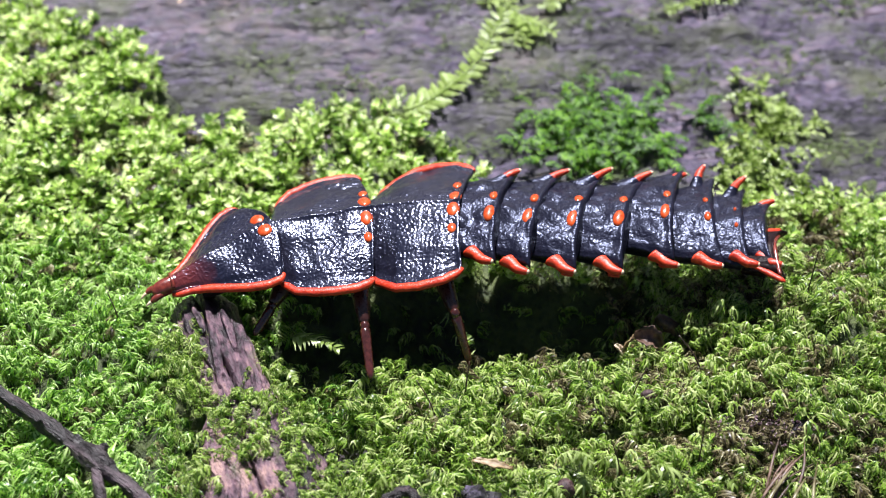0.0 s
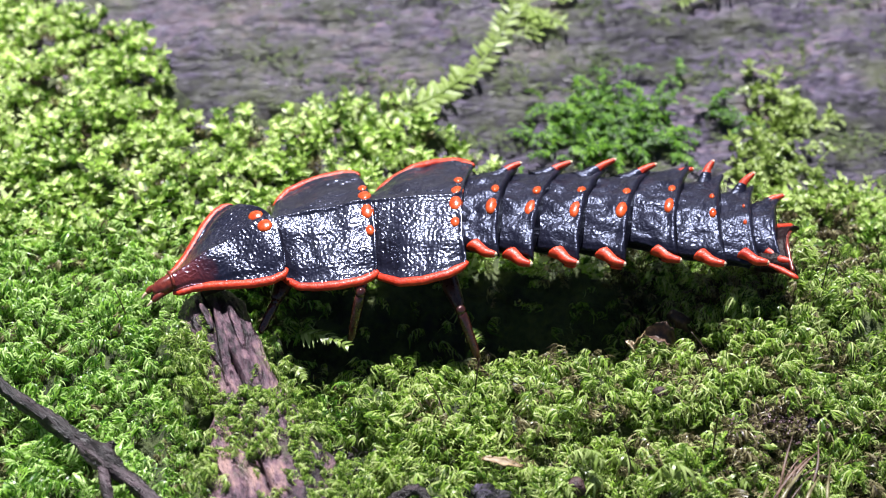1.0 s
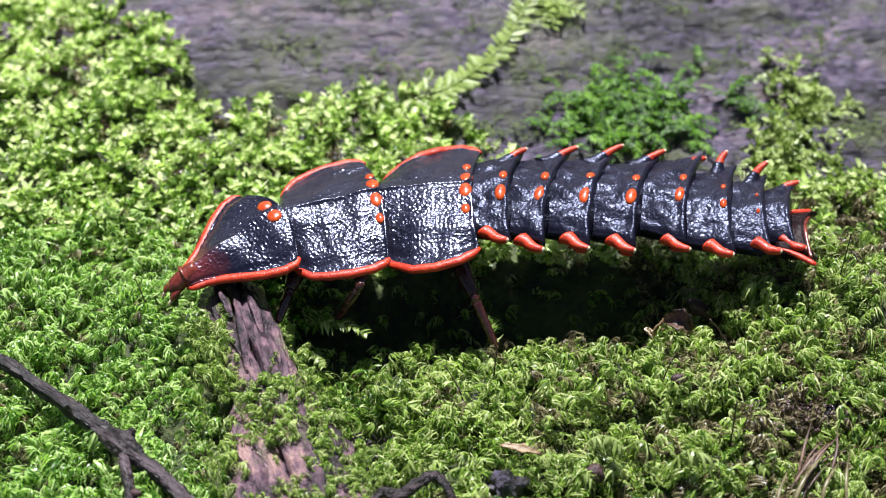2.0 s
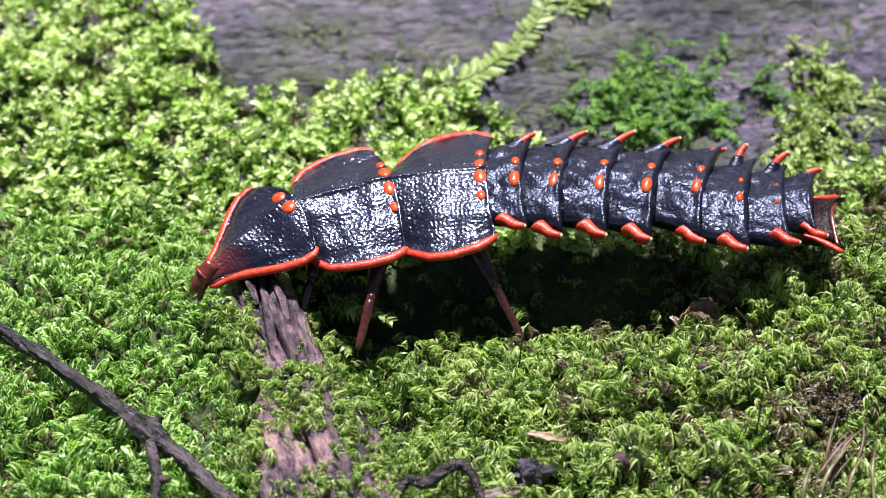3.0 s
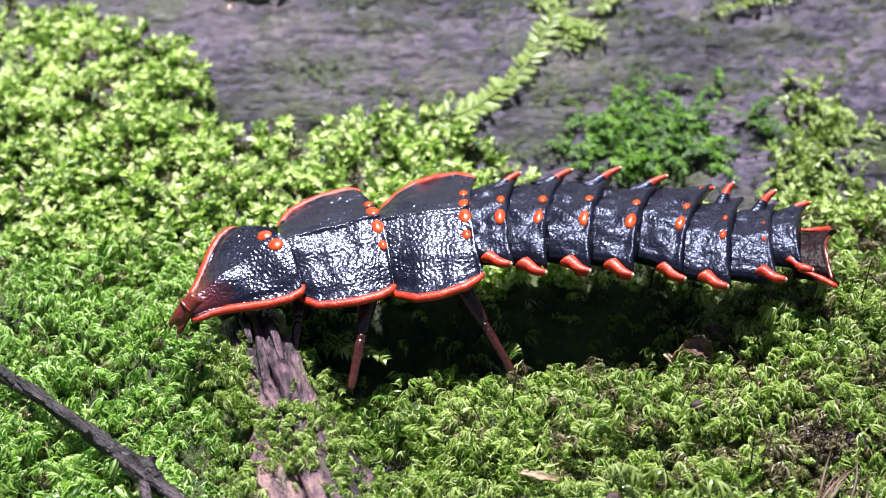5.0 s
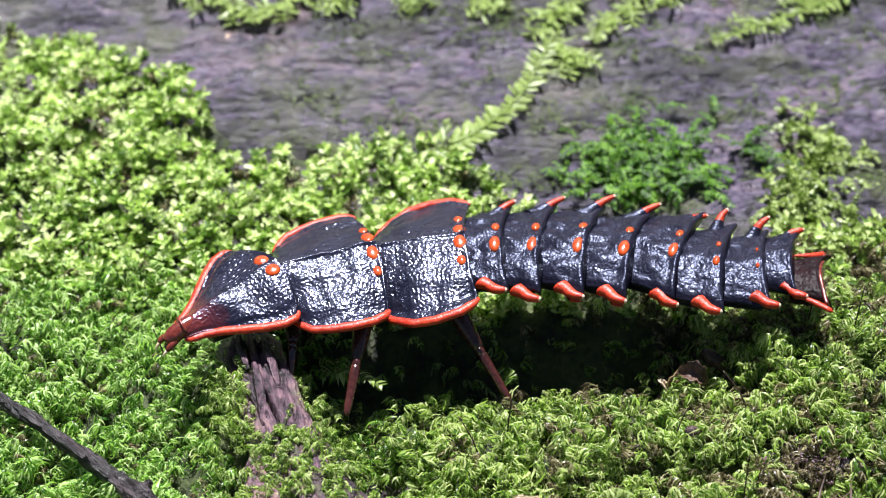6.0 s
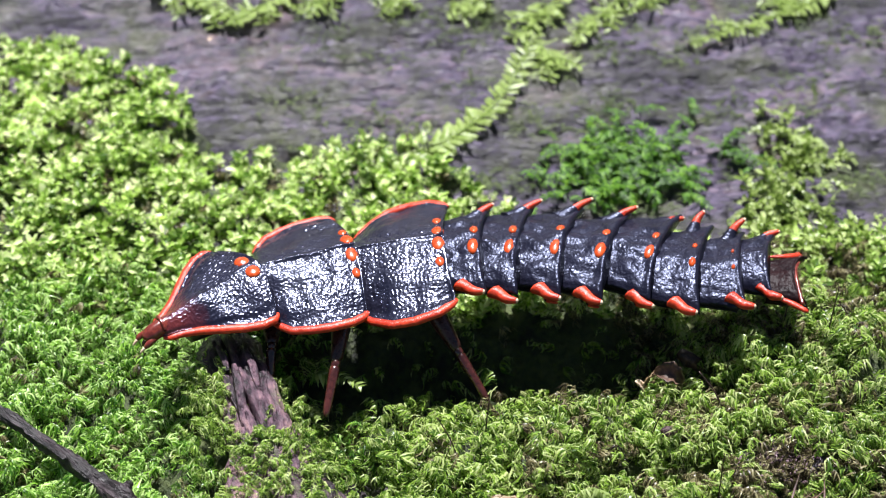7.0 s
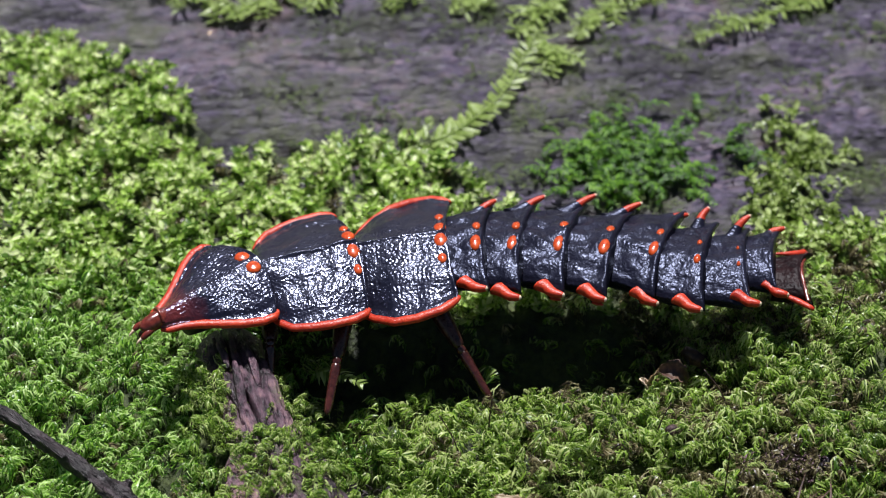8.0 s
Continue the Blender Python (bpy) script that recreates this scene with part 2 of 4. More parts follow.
    return h


def bark_height(x, y):
    y = np.asarray(y, float)
    rise = np.where(y > 22, 0.2, 0.03) * (y - 22)
    # unseen high rise farther back, added to keep the low sky out of reflections
    rise = rise + 78 * step(62, 150, y) - 125 * step(168, 250, y)
    return rise - 0.25


# ---- setting: ground sheet and the bark of the fallen log ----
def sheet(name, xs, ys, height, material, label, category):
    gx, gy = np.meshgrid(xs, ys)
    gz = height(gx, gy)
    verts = np.stack([gx, gy, gz], -1).reshape(-1, 3)
    w = len(xs)
    faces = [(j * w + i, j * w + i + 1, (j + 1) * w + i + 1, (j + 1) * w + i) for j in range(len(ys) - 1) for i in range(w - 1)]
    return tagged(new(name, mesh_of(name, verts, faces, material)), label, category, kind="structure")


far = np.geomspace(72, 40000, 26)
fine_x, fine_y = np.arange(-70, 70.1, 1.0), np.arange(-60, 70.1, 1.0)
ground = sheet("ground", np.r_[-far[::-1], fine_x, far], np.r_[-far[::-1], fine_y, far], lambda x, y: terrain(x, y) - 0.5 - 3.0 * step(24, 34, y) * (1 - step(60, 90, np.hypot(x, y))), SOIL,
               "dark damp soil and moss litter of a forest floor", "ground")

GRAIN, PITS, RIDGES = ripples(11, 2.2, 20), ripples(13, 5.0), ripples(17, 1.0, 24)


def bark_relief(x, y):
    lines = GRAIN(x * 0.16, y) * 0.3 + RIDGES(x * 0.4, y) * 0.3 + PITS(x * 0.4, y) * 0.38
    cracks = -1.1 * np.maximum(0, np.sin(y * 1.15 + 2.2 * PITS(x * 0.12, y * 0.3)) - 0.8) / 0.2 * (0.3 + 0.7 * step(-0.3, 0.5, PITS(x * 0.2 + 9, y * 0.5)))
    hole = 1.8 * np.exp(-((y - 24.2 - 0.25 * PITS(x, y)) / 0.9) ** 2) * step(-25, -21, x) * (1 - step(-13, -8, x))
    return bark_height(x, y) + lines + cracks - hole


bark = sheet("log_bark", np.r_[np.arange(-300, -62, 3.0), np.arange(-62, 62, 0.6), np.arange(62, 301, 3.0)], np.r_[np.arange(9, 58, 0.45), np.arange(58, 252, 2.0)], bark_relief, BARK,
             "wet purple-grey weathered bark of a fallen log", "log bark")


# ---- moss: leaves, shoots and their scattering ----
def leaf_strip(root, way, side, length, width, curl, rings=4, fold=0.25):
    """A curved narrow leaf, folded along its middle: vertices and triangles."""
    way, side = way / np.linalg.norm(way), side / np.linalg.norm(side)
    up = np.cross(side, way)
    verts, tris = [], []
    p, d = np.array(root, float), way.copy()
    shape = np.interp(np.linspace(0, 1, rings), [0, 0.35, 1], [0.75, 1.0, 0.45])
    for i in range(rings):
        w = width / 2 * shape[i]
        verts += [p - side * w + up * w * fold, p + side * w + up * w * fold]
        a = curl / rings
        d = d * math.cos(a) - up * math.sin(a)
        d /= np.linalg.norm(d)
        up = np.cross(side, d)
        p = p + d * length / rings
    verts.append(p)
    for i in range(rings - 1):
        a = 2 * i
        tris += [(a, a + 1, a + 3), (a, a + 3, a + 2)]
    tris.append((2 * rings - 2, 2 * rings - 1, 2 * rings))
    return verts, tris


def leaf_cup(root, way, side, length, width, cup):
    """A broad pointed leaf with a hollow face."""
    way, side = way / np.linalg.norm(way), side / np.linalg.norm(side)
    up = np.cross(side, way)
    at_ = lambda s, v, h: root + way * s * length + side * v * width / 2 + up * h * width
    verts = [at_(0, 0, 0), at_(0.3, -0.85, cup * 0.6), at_(0.33, 0, -0.05), at_(0.3, 0.85, cup * 0.6),
             at_(0.74, -0.78, cup), at_(0.74, 0, cup * 0.1), at_(0.74, 0.78, cup), at_(1, 0, cup * 0.7)]
    return verts, [(0, 2, 1), (0, 3, 2), (1, 2, 5), (1, 5, 4), (2, 3, 6), (2, 6, 5), (4, 5, 7), (5, 6, 7)]


def gather(pieces):
    verts, tris, n = [], [], 0
    for v, f in pieces:
        verts += list(v)
        tris += [(a + n, b + n, c + n) for a, b, c in f]
        n += len(v)
    return np.array(verts), np.array(tris)


def curly_shoot(seed, leaves=24, size=1.0):
    """A short arching shoot with a brush of hair-thin sickle leaves that all droop over to one side."""
    r = np.random.default_rng(seed)
    pieces = []
    reach, rise = r.uniform(1.1, 2.3) * size, r.uniform(1.3, 2.1) * size
    spot = lambda s: np.array([reach * s ** 1.3, 0.25 * math.sin(3 * s + seed), rise * math.sin(min(s * 1.9, 2.0))])
    for i in range(leaves):
        s = 0.15 + 0.85 * (i / (leaves - 1)) ** 0.8
        p = spot(s)
        t = spot(min(s + 0.04, 1.04)) - p
        t /= np.linalg.norm(t) + 1e-9
        a = r.uniform(-1.9, 1.9)
        way = t * 0.5 + np.array([math.cos(a), math.sin(a), 0]) * r.uniform(0.5, 1.0) + np.array([0, 0, r.uniform(0.2, 0.8)])
        side = np.cross(way, (0, 0, 1.0)) + r.normal(0, 0.22, 3)
        pieces.append(leaf_strip(p, way, side, r.uniform(0.95, 1.75) * size * (1.1 - 0.3 * s), r.uniform(0.1, 0.17) * size, r.uniform(2.0, 4.2), rings=3))
    return gather(pieces)


def leafy_shoot(seed, leaves=15, size=0.74):
    """An upright shoot with a rosette of broad hollow leaves."""
    r = np.random.default_rng(seed)
    pieces = []
    lean = r.normal(0, 0.25, 2)
    tall = r.uniform(1.3, 2.4) * size
    for i in range(leaves):
        s = 0.25 + 0.75 * i / (leaves - 1)
        a = i * 2.4 + r.normal(0, 0.25)
        out = np.array([math.cos(a), math.sin(a), 0])
        p = np.array([lean[0] * s * tall, lean[1] * s * tall, s * tall])
        way = out * (1.2 - 0.35 * s) + np.array([0, 0, 0.1 + 0.3 * s]) + r.normal(0, 0.22, 3)
        side = np.cross((0, 0, 1.0), out) + r.normal(0, 0.2, 3)
        pieces.append(leaf_cup(p, way, -side, r.uniform(0.7, 1.25) * size, r.uniform(0.5, 0.88) * size, r.uniform(0.15, 0.55)))
    return gather(pieces)


def feather_shoot(seed, pairs=11, size=1.0):
    """A flat feathery frond with narrow leaflets in two rows."""
    r = np.random.default_rng(seed)
    pieces = []
    reach = r.uniform(2.0, 3.2) * size
    for i in range(pairs):
        s = (i + 1) / pairs
        p = np.array([reach * s, 0, 0.5 * size * math.sin(2.4 * s) + 0.15])
        for side in (-1, 1):
            way = np.array([0.75, side * 0.9, 0.25]) + r.normal(0, 0.15, 3)
            pieces.append(leaf_strip(p, way, np.cross(way, (0, 0, 1.0)) + r.normal(0, 0.2, 3), r.uniform(0.6, 1.0) * size * (1.15 - 0.6 * s), 0.22 * size, r.uniform(0.3, 1.1), rings=3))
    return gather(pieces)


def carpet(name, shoots, x, y, z, material, label, rng, tilt=0.3, small=0.75, large=1.3, yaw=None, smooth=True):
    """Many shoots joined into one sheet of moss."""
    n = len(x)
    which = rng.integers(0, len(shoots), n)
    turn = rng.uniform(0, 2 * math.pi, n) if yaw is None else np.asarray(yaw) + rng.normal(0, 0.5, n)
    lean_a, lean_b, grow = rng.normal(0, tilt, n), rng.normal(0, tilt, n), rng.uniform(small, large, n)
    all_v, all_t, count = [], [], 0
    for k, (v, t) in enumerate(shoots):
        pick = np.flatnonzero(which == k)
        if not len(pick):
            continue
        c, s = np.cos(turn[pick])[:, None], np.sin(turn[pick])[:, None]
        px, py, pz = (v[:, i][None] * grow[pick][:, None] for i in range(3))
        px, pz = px + pz * lean_a[pick][:, None], pz - px * lean_a[pick][:, None] * 0.5
        py, pz = py + pz * lean_b[pick][:, None], pz - py * lean_b[pick][:, None] * 0.5
        w = np.stack([px * c - py * s + x[pick][:, None], px * s + py * c + y[pick][:, None], pz + z[pick][:, None]], -1)
        all_v.append(w.reshape(-1, 3))
        all_t.append((t[None] + (np.arange(len(pick)) * len(v))[:, None, None]).reshape(-1, 3) + count)
        count += len(pick) * len(v)
    verts, tris = np.concatenate(all_v) * MM, np.concatenate(all_t)
    me = bpy.data.meshes.new(name)
    me.vertices.add(len(verts))
    me.vertices.foreach_set("co", verts.ravel())
    me.loops.add(tris.size)
    me.loops.foreach_set("vertex_index", tris.ravel())
    me.polygons.add(len(tris))
    me.polygons.foreach_set("loop_start", np.arange(0, tris.size, 3))
    me.polygons.foreach_set("use_smooth", np.full(len(tris), smooth))
    me.update(calc_edges=True)
    me.materials.append(material)
    return tagged(new(name, me), label, "moss", kind="stuff")


RNG = np.random.default_rng(21)
EDGE_X = [-90, -48.6, -40, -33.7, -27.1, -23.5, -21.5, -12.7, -8.1, -2.8, 1.5, 5, 8, 11.7, 20, 28, 33, 36, 46, 90]
EDGE_Y = [46, 44, 42.5, 39, 34.5, 28, 22.5, 22.5, 24.5, 26.5, 24, 20, 15.5, 10, 8, 8, 9, 12, 12, 14]
RAGGED = ripples(31, 4.0)


def spread(n, x0, x1, y0, y1, keep):
    x, y = RNG.uniform(x0, x1, n), RNG.uniform(y0, y1, n)
    chosen = RNG.uniform(0, 1, n) < keep(x, y)
    return x[chosen], y[chosen]


def stub_axes(x, y):
    """Distances along and across the stub of branch, in plan."""
    dx, dy = x + 15.6, y + 10.1
    return dx * 0.29 - dy * 0.957, dx * 0.957 + dy * 0.29


def on_stump(x, y, grow=0.0):
    """1 on the bare wood of the stub of branch, in plan."""
    along, across = stub_axes(x, y)
    return (along > -3.5 - grow) & (along < 28 + grow) & (np.abs(across) < np.interp(along, [0, 3, 9, 14], [3.8, 4.4, 4.4, 5.6]) + grow)




def front_share(y, x):
    return 1 - step(-7, 7, y + 0.1 * x + 2.5 * RAGGED(x, y))


def keep_front(x, y):
    k = front_share(y, x) * (0.2 + 0.8 * step(-1.5, -0.7, BARE(x, y)))
    k *= np.where(on_stump(x, y), 0.0, 1.0) * (1 - np.minimum(1, 1.35 * np.exp(-(((x - 30) / 3.4) ** 2 + ((y + 21.6) / 2.8) ** 2))))
    k = k * (1 - 0.92 * gaps(x, y)) * (0.45 + 0.55 * step(-1.1, -0.3, LUMP(x, y)))
    k = k * (np.abs(x) < 45 + 0.25 * (y + 29))
    # moss thinned under the beetle to darken the shade there
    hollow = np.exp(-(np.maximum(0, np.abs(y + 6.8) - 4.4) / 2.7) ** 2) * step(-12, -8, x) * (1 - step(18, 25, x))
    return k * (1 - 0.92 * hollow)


def keep_back(x, y):
    edge = np.interp(x, EDGE_X, EDGE_Y) + 1.6 * RAGGED(x, y)
    return (1 - front_share(y, x)) * (y < edge) * (0.06 + 0.94 * step(-1.0, 0.1, BARE(x, y)))


CURLY = [curly_shoot(100 + i) for i in range(10)]
LEAFY = [leafy_shoot(200 + i, 15, 0.62) for i in range(10)]
SMALL_CURLY = [curly_shoot(150 + i, 20, 0.8) for i in range(8)]
FEATHER = [feather_shoot(300 + i) for i in range(6)]
WISPS = [feather_shoot(320 + i, 6) for i in range(6)]
STRANDY = [leafy_shoot(400 + i, 13, 0.95) for i in range(6)]

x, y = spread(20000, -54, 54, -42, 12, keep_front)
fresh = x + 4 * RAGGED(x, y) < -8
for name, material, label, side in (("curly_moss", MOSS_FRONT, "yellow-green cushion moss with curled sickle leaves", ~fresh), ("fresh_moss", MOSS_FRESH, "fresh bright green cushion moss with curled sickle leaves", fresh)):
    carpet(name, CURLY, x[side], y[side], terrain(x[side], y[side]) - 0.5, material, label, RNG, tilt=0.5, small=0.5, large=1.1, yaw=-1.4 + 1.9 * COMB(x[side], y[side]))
MIXED = ripples(44, 6.0)
x, y = spread(7000, -60, 56, -2, 48, lambda x, y: keep_back(x, y) * (0.2 + 0.7 * step(-0.3, 0.6, MIXED(x, y) + 0.03 * (x + 10))))
carpet("soft_moss", SMALL_CURLY, x, y, np.maximum(terrain(x, y), np.where(y > 20, bark_height(x, y), -9)) - 0.3, MOSS_BACK, "soft yellow-green feathery moss in low tufts", RNG, tilt=0.5, small=0.6, large=1.2)
x, y = spread(11000, -60, 56, -2, 48, lambda x, y: keep_back(x, y) * (1 - 0.65 * step(-0.3, 0.6, MIXED(x, y) + 0.03 * (x + 10))))
carpet("leafy_moss", LEAFY, x, y, np.maximum(terrain(x, y), np.where(y > 20, bark_height(x, y), -9)) - 0.6, MOSS_BACK, "yellow-green leafy moss spreading towards bare bark", RNG, tilt=0.5, small=0.6, large=1.6)


x, y = spread(2600, -60, 20, 0, 44, lambda x, y: (1 - front_share(y, x)) * (y < np.interp(x, EDGE_X, EDGE_Y)) * step(0.1, 1.2, -BARE(x, y) + 0.2 * RAGGED(x, y)))
carpet("faded_moss", LEAFY + SMALL_CURLY, x, y, np.maximum(terrain(x, y), np.where(y > 20, bark_height(x, y), -9)) - 0.5, MOSS_BROWN, "faded brown shoots between tufts of leafy moss", RNG, tilt=0.6, small=0.5, large=1.0)


# moss on the log: dark feathery patch, thin film, column of pale shoots
def patch_keep(x, y):
    return (np.exp(-(((x - 21.6) / 8.0) ** 2 + ((y - 21.3 - 0.12 * (x - 22)) / 5.4) ** 2)) + 0.34 * RAGGED(x, y) > 0.56) * 1.0


x, y = spread(2300, 8, 38, 9, 32, patch_keep)
carpet("feathery_moss", FEATHER, x, y, bark_height(x, y) + 0.1 + RNG.uniform(0, 1.0, len(x)), MOSS_DARK, "dark green feathery moss patch on the bark", RNG, tilt=0.4, small=0.7, large=1.35)
FILM = ripples(41, 9.0)
x, y = spread(12500, -22, 62, 11, 62, lambda x, y: 0.9 * step(-0.35, 0.6, FILM(x * 0.6, y) + 0.35 * RAGGED(x, y)) * step(-20, -8, x))
carpet("thin_moss", WISPS, x, y, bark_height(x, y) - 0.15, MOSS_FILM, "thin olive film of moss on wet bark", RNG, tilt=0.2, small=0.25, large=0.62)
x, y = spread(2400, 21, 37, -28, -14, lambda x, y: 0.8 * brown_patch(x, y))
carpet("dead_moss", CURLY, x, y, terrain(x, y) - 0.9, MOSS_BROWN, "dead purple-brown moss in a worn patch", RNG, tilt=0.6, small=0.45, large=0.8)


# ---- leafy strands on the bark ----
def strand(points, length, width, gap, material, label, seed, droop=0.1):
    """A creeping stem with two rows of broad leaves, each leaf a piece of its own."""
    r = np.random.default_rng(seed)
    p = np.asarray(points, float)
    n = max(4, int(np.linalg.norm(np.diff(p, axis=0), axis=1).sum() / gap))
    c = smooth_curve(p, n)
    c[:, 2] = bark_height(c[:, 0], c[:, 1]) + 0.55 + c[:, 2]
    root = tagged(new("moss_strand"), label, "moss strand", "leafy strands on the bark")
    part("stem", mesh_of("stem", *tube(c, np.linspace(0.2, 0.1, n), 6), material), root)
    forms = []
    for k in range(3):
        v, f = leaf_cup(np.zeros(3), np.array([1.0, 0, 0.15]), np.array([0, 1.0, 0]), length, width, 0.12 + 0.1 * k)
        forms.append(mesh_of("leaf", v, f, material))
    d = np.gradient(c, axis=0)
    for i in range(n):
        a = math.degrees(math.atan2(d[i, 1], d[i, 0]))
        for s in (-1, 1):
            m = at(*c[i], r.normal(0, 14) - s * 14, r.normal(droop * 60, 12), a + s * r.uniform(48, 74)) @ Matrix.Diagonal((*(r.uniform(0.75, 1.15) * (1.1 - 0.5 * i / n),) * 3, 1))
            part("leaf", forms[r.integers(3)], root, m=m)
    return root


strand([(-4, 21.5, 0.4), (1.5, 24, 0.5), (4.6, 25.6, 0.5), (7.8, 28.7, 0.4), (10.8, 32.8, 0.3), (12.6, 37, 0.3), (14.5, 41.5, 0.2)], 2.5, 0.85, 0.6, MOSS_PALE, "pale yellow-green leafy strand climbing the bark", 51)
for k, (pts, size) in enumerate([
        ([(-30, 52, 0.2), (-24, 48.5, 0.2), (-19.5, 45, 0.2)], 1.6), ([(-12, 52, 0.2), (-14.5, 49, 0.2), (-18, 46.5, 0.2), (-19.6, 44.5, 0.2)], 1.7),
        ([(-6, 53, 0.2), (-9, 49, 0.2), (-11.5, 46, 0.1)], 1.5), ([(-1, 53, 0.2), (-2, 49.5, 0.2), (-1.2, 46, 0.1)], 1.4),
        ([(9, 54, 0.2), (8.5, 49, 0.2), (6.6, 45, 0.1)], 1.7), ([(20, 53, 0.2), (17.5, 48, 0.3), (14.8, 44, 0.2), (12.2, 41.5, 0.2)], 1.9),
        ([(15, 40, 0.2), (16.2, 38.2, 0.2), (16.8, 36.4, 0.1)], 1.6), ([(28, 52, 0.2), (24.5, 47.5, 0.2), (21, 43.5, 0.1), (18.8, 40.5, 0.1)], 1.5),
        ([(33, 53, 0.2), (29.5, 48.5, 0.2), (25.5, 45.5, 0.2)], 1.5), ([(50, 48.5, 0.2), (45, 45.5, 0.2), (38, 42.3, 0.2), (32.3, 40.2, 0.1)], 1.4),
        ([(47, 52, 0.2), (45.5, 48, 0.2), (43, 45, 0.1)], 1.3)]):
    strand(pts, size * 1.35, size * 0.45, 0.55, MOSS_PALE, "pale leafy strand hanging over wet bark", 60 + k)
    p = np.array(pts)
    for side, share in ((-1, 0.25), (1, 0.5), (-1, 0.7)):
        a = p[0] * (1 - share) + p[-1] * share
        d = (p[-1] - p[0]) / np.linalg.norm(p[-1] - p[0])
        e = a + 3.4 * (1.1 - 0.6 * share) * np.array([d[0] - side * 0.8 * d[1], d[1] + side * 0.8 * d[0], 0])
        strand([a, (a + e) / 2 + (0.2, 0.1, 0.1), e], size * 1.15, size * 0.4, 0.55, MOSS_PALE, "short pale side shoot over wet bark", 90 + 5 * k + side)
x, y = spread(1000, 33, 50, 4, 31, lambda x, y: np.exp(-((x - (38.5 + 2.2 * np.sin(y * 0.35) + 0.1 * (y - 15))) / (1.0 + 0.16 * (30 - y))) ** 2))
carpet("column_moss", STRANDY[:2] + FEATHER, x, y, np.maximum(bark_height(x, y), terrain(x, y)) + 0.1, MOSS_PALE, "column of pale leafy moss climbing the bark", RNG, tilt=0.5, small=0.6, large=1.05, yaw=-1.3 + 1.2 * RAGGED(x, y))


# ---- stub of branch, twig and litter ----
def wood_stub():
    r = np.random.default_rng(71)
    c = smooth_curve([(-16.6, -8.2, 1.9), (-15.6, -10.4, 2.9), (-14.1, -14.6, 2.9), (-12.2, -19.9, 2.5), (-11.0, -23.8, 1.9), (-10.0, -28.1, 1.4), (-8.6, -34.6, 0.2)], 70)
    sides = 96
    d = np.gradient(c, axis=0)
    d /= np.linalg.norm(d, axis=1)[:, None]
    bumps = ripples(73, 2.6)
    fibre = ripples(74, 0.9, 20)
    verts, faces = [], []
    for i in range(70):
        side = np.cross(d[i], (0, 0, 1.0))
        side /= np.linalg.norm(side)
        up = np.cross(side, d[i])
        wide = np.interp(i, [0, 4, 12, 23, 34, 46, 69], [1.6, 2.4, 2.8, 2.7, 2.6, 4.3, 5.4])
        tall = np.interp(i, [0, 4, 12, 69], [1.2, 2.1, 2.4, 2.6])
        for k in range(sides):
            a = 2 * math.pi * k / sides
            g = 1 + 0.055 * bumps(i * 0.25, k * 0.21) + 0.045 * fibre(i * 0.09, k * 0.3)
            crack = 0.62 * math.exp(-((a - 1.42 - 0.12 * math.sin(i * 0.22)) / 0.065) ** 2) + 0.14 * math.exp(-((a - 1.75 + 0.05 * math.sin(i * 0.4)) / 0.05) ** 2) * (i > 5) + 0.12 * math.exp(-((a - 1.18 + 0.04 * math.sin(i * 0.5)) / 0.04) ** 2) + 0.2 * math.exp(-((a - 0.95 + 0.1 * math.sin(i * 0.3)) / 0.06) ** 2) * (i > 18) + 0.16 * math.exp(-((a - 2.1) / 0.06) ** 2) * (i > 8)
            g *= 1 - crack * np.interp(i, [0, 5], [0.4, 1])
            verts.append(c[i] + side * math.cos(a) * wide * g + up * math.sin(a) * tall * g - (d[i] * (0.7 * math.sin(3 * a) + 0.5 * math.sin(7 * a + 1)) if i == 0 else 0))
    for i in range(69):
        for k in range(sides):
            j = (k + 1) % sides
            faces.append((i * sides + k, i * sides + j, (i + 1) * sides + j, (i + 1) * sides + k))
    faces.append(tuple(range(sides))[::-1])
    frame_m = at(-13.6, -16.1, 2.7, 0, 0, -76)
    verts = [np.array(frame_m.inverted() @ (Vector(v) * MM)) / MM for v in verts]
    stub = new("branch_stub", mesh_of("branch_stub", verts, faces, STUMP))
    stub.matrix_basis = frame_m
    for k, (u, w, z, long, wide, twist) in enumerate([(-1.8, 0.9, 2.75, 4.2, 0.7, 4), (0.6, -0.7, 2.45, 6.0, 0.8, -3), (-3.6, -0.9, 3.0, 2.6, 0.6, 8)]):
        c = smooth_curve([(u - long / 2, w, z + 0.16 * long * 0.5), (u, w + 0.12, z + 0.12), (u + long / 2, w + 0.05, z - 0.3 * long * 0.5)], 14)
        sections = [(p, np.array([0, wide / 2 * math.sin(math.pi * (0.1 + 0.8 * i / 13)) ** 0.5, 0]), np.array([0, 0, 0.22])) for i, p in enumerate(c)]
        part("splinter", mesh_of("splinter", *lathe(sections, 8), STUMP), stub, "long split sliver of wood", at(0, 0, 0, 0, 0, twist))
    return tagged(stub, "broken purple-brown branch stub, cracked along its grain", "branch stub")


wood_stub()
on_top = lambda n, keep: spread(n, -22, -4, -34, -12, keep)


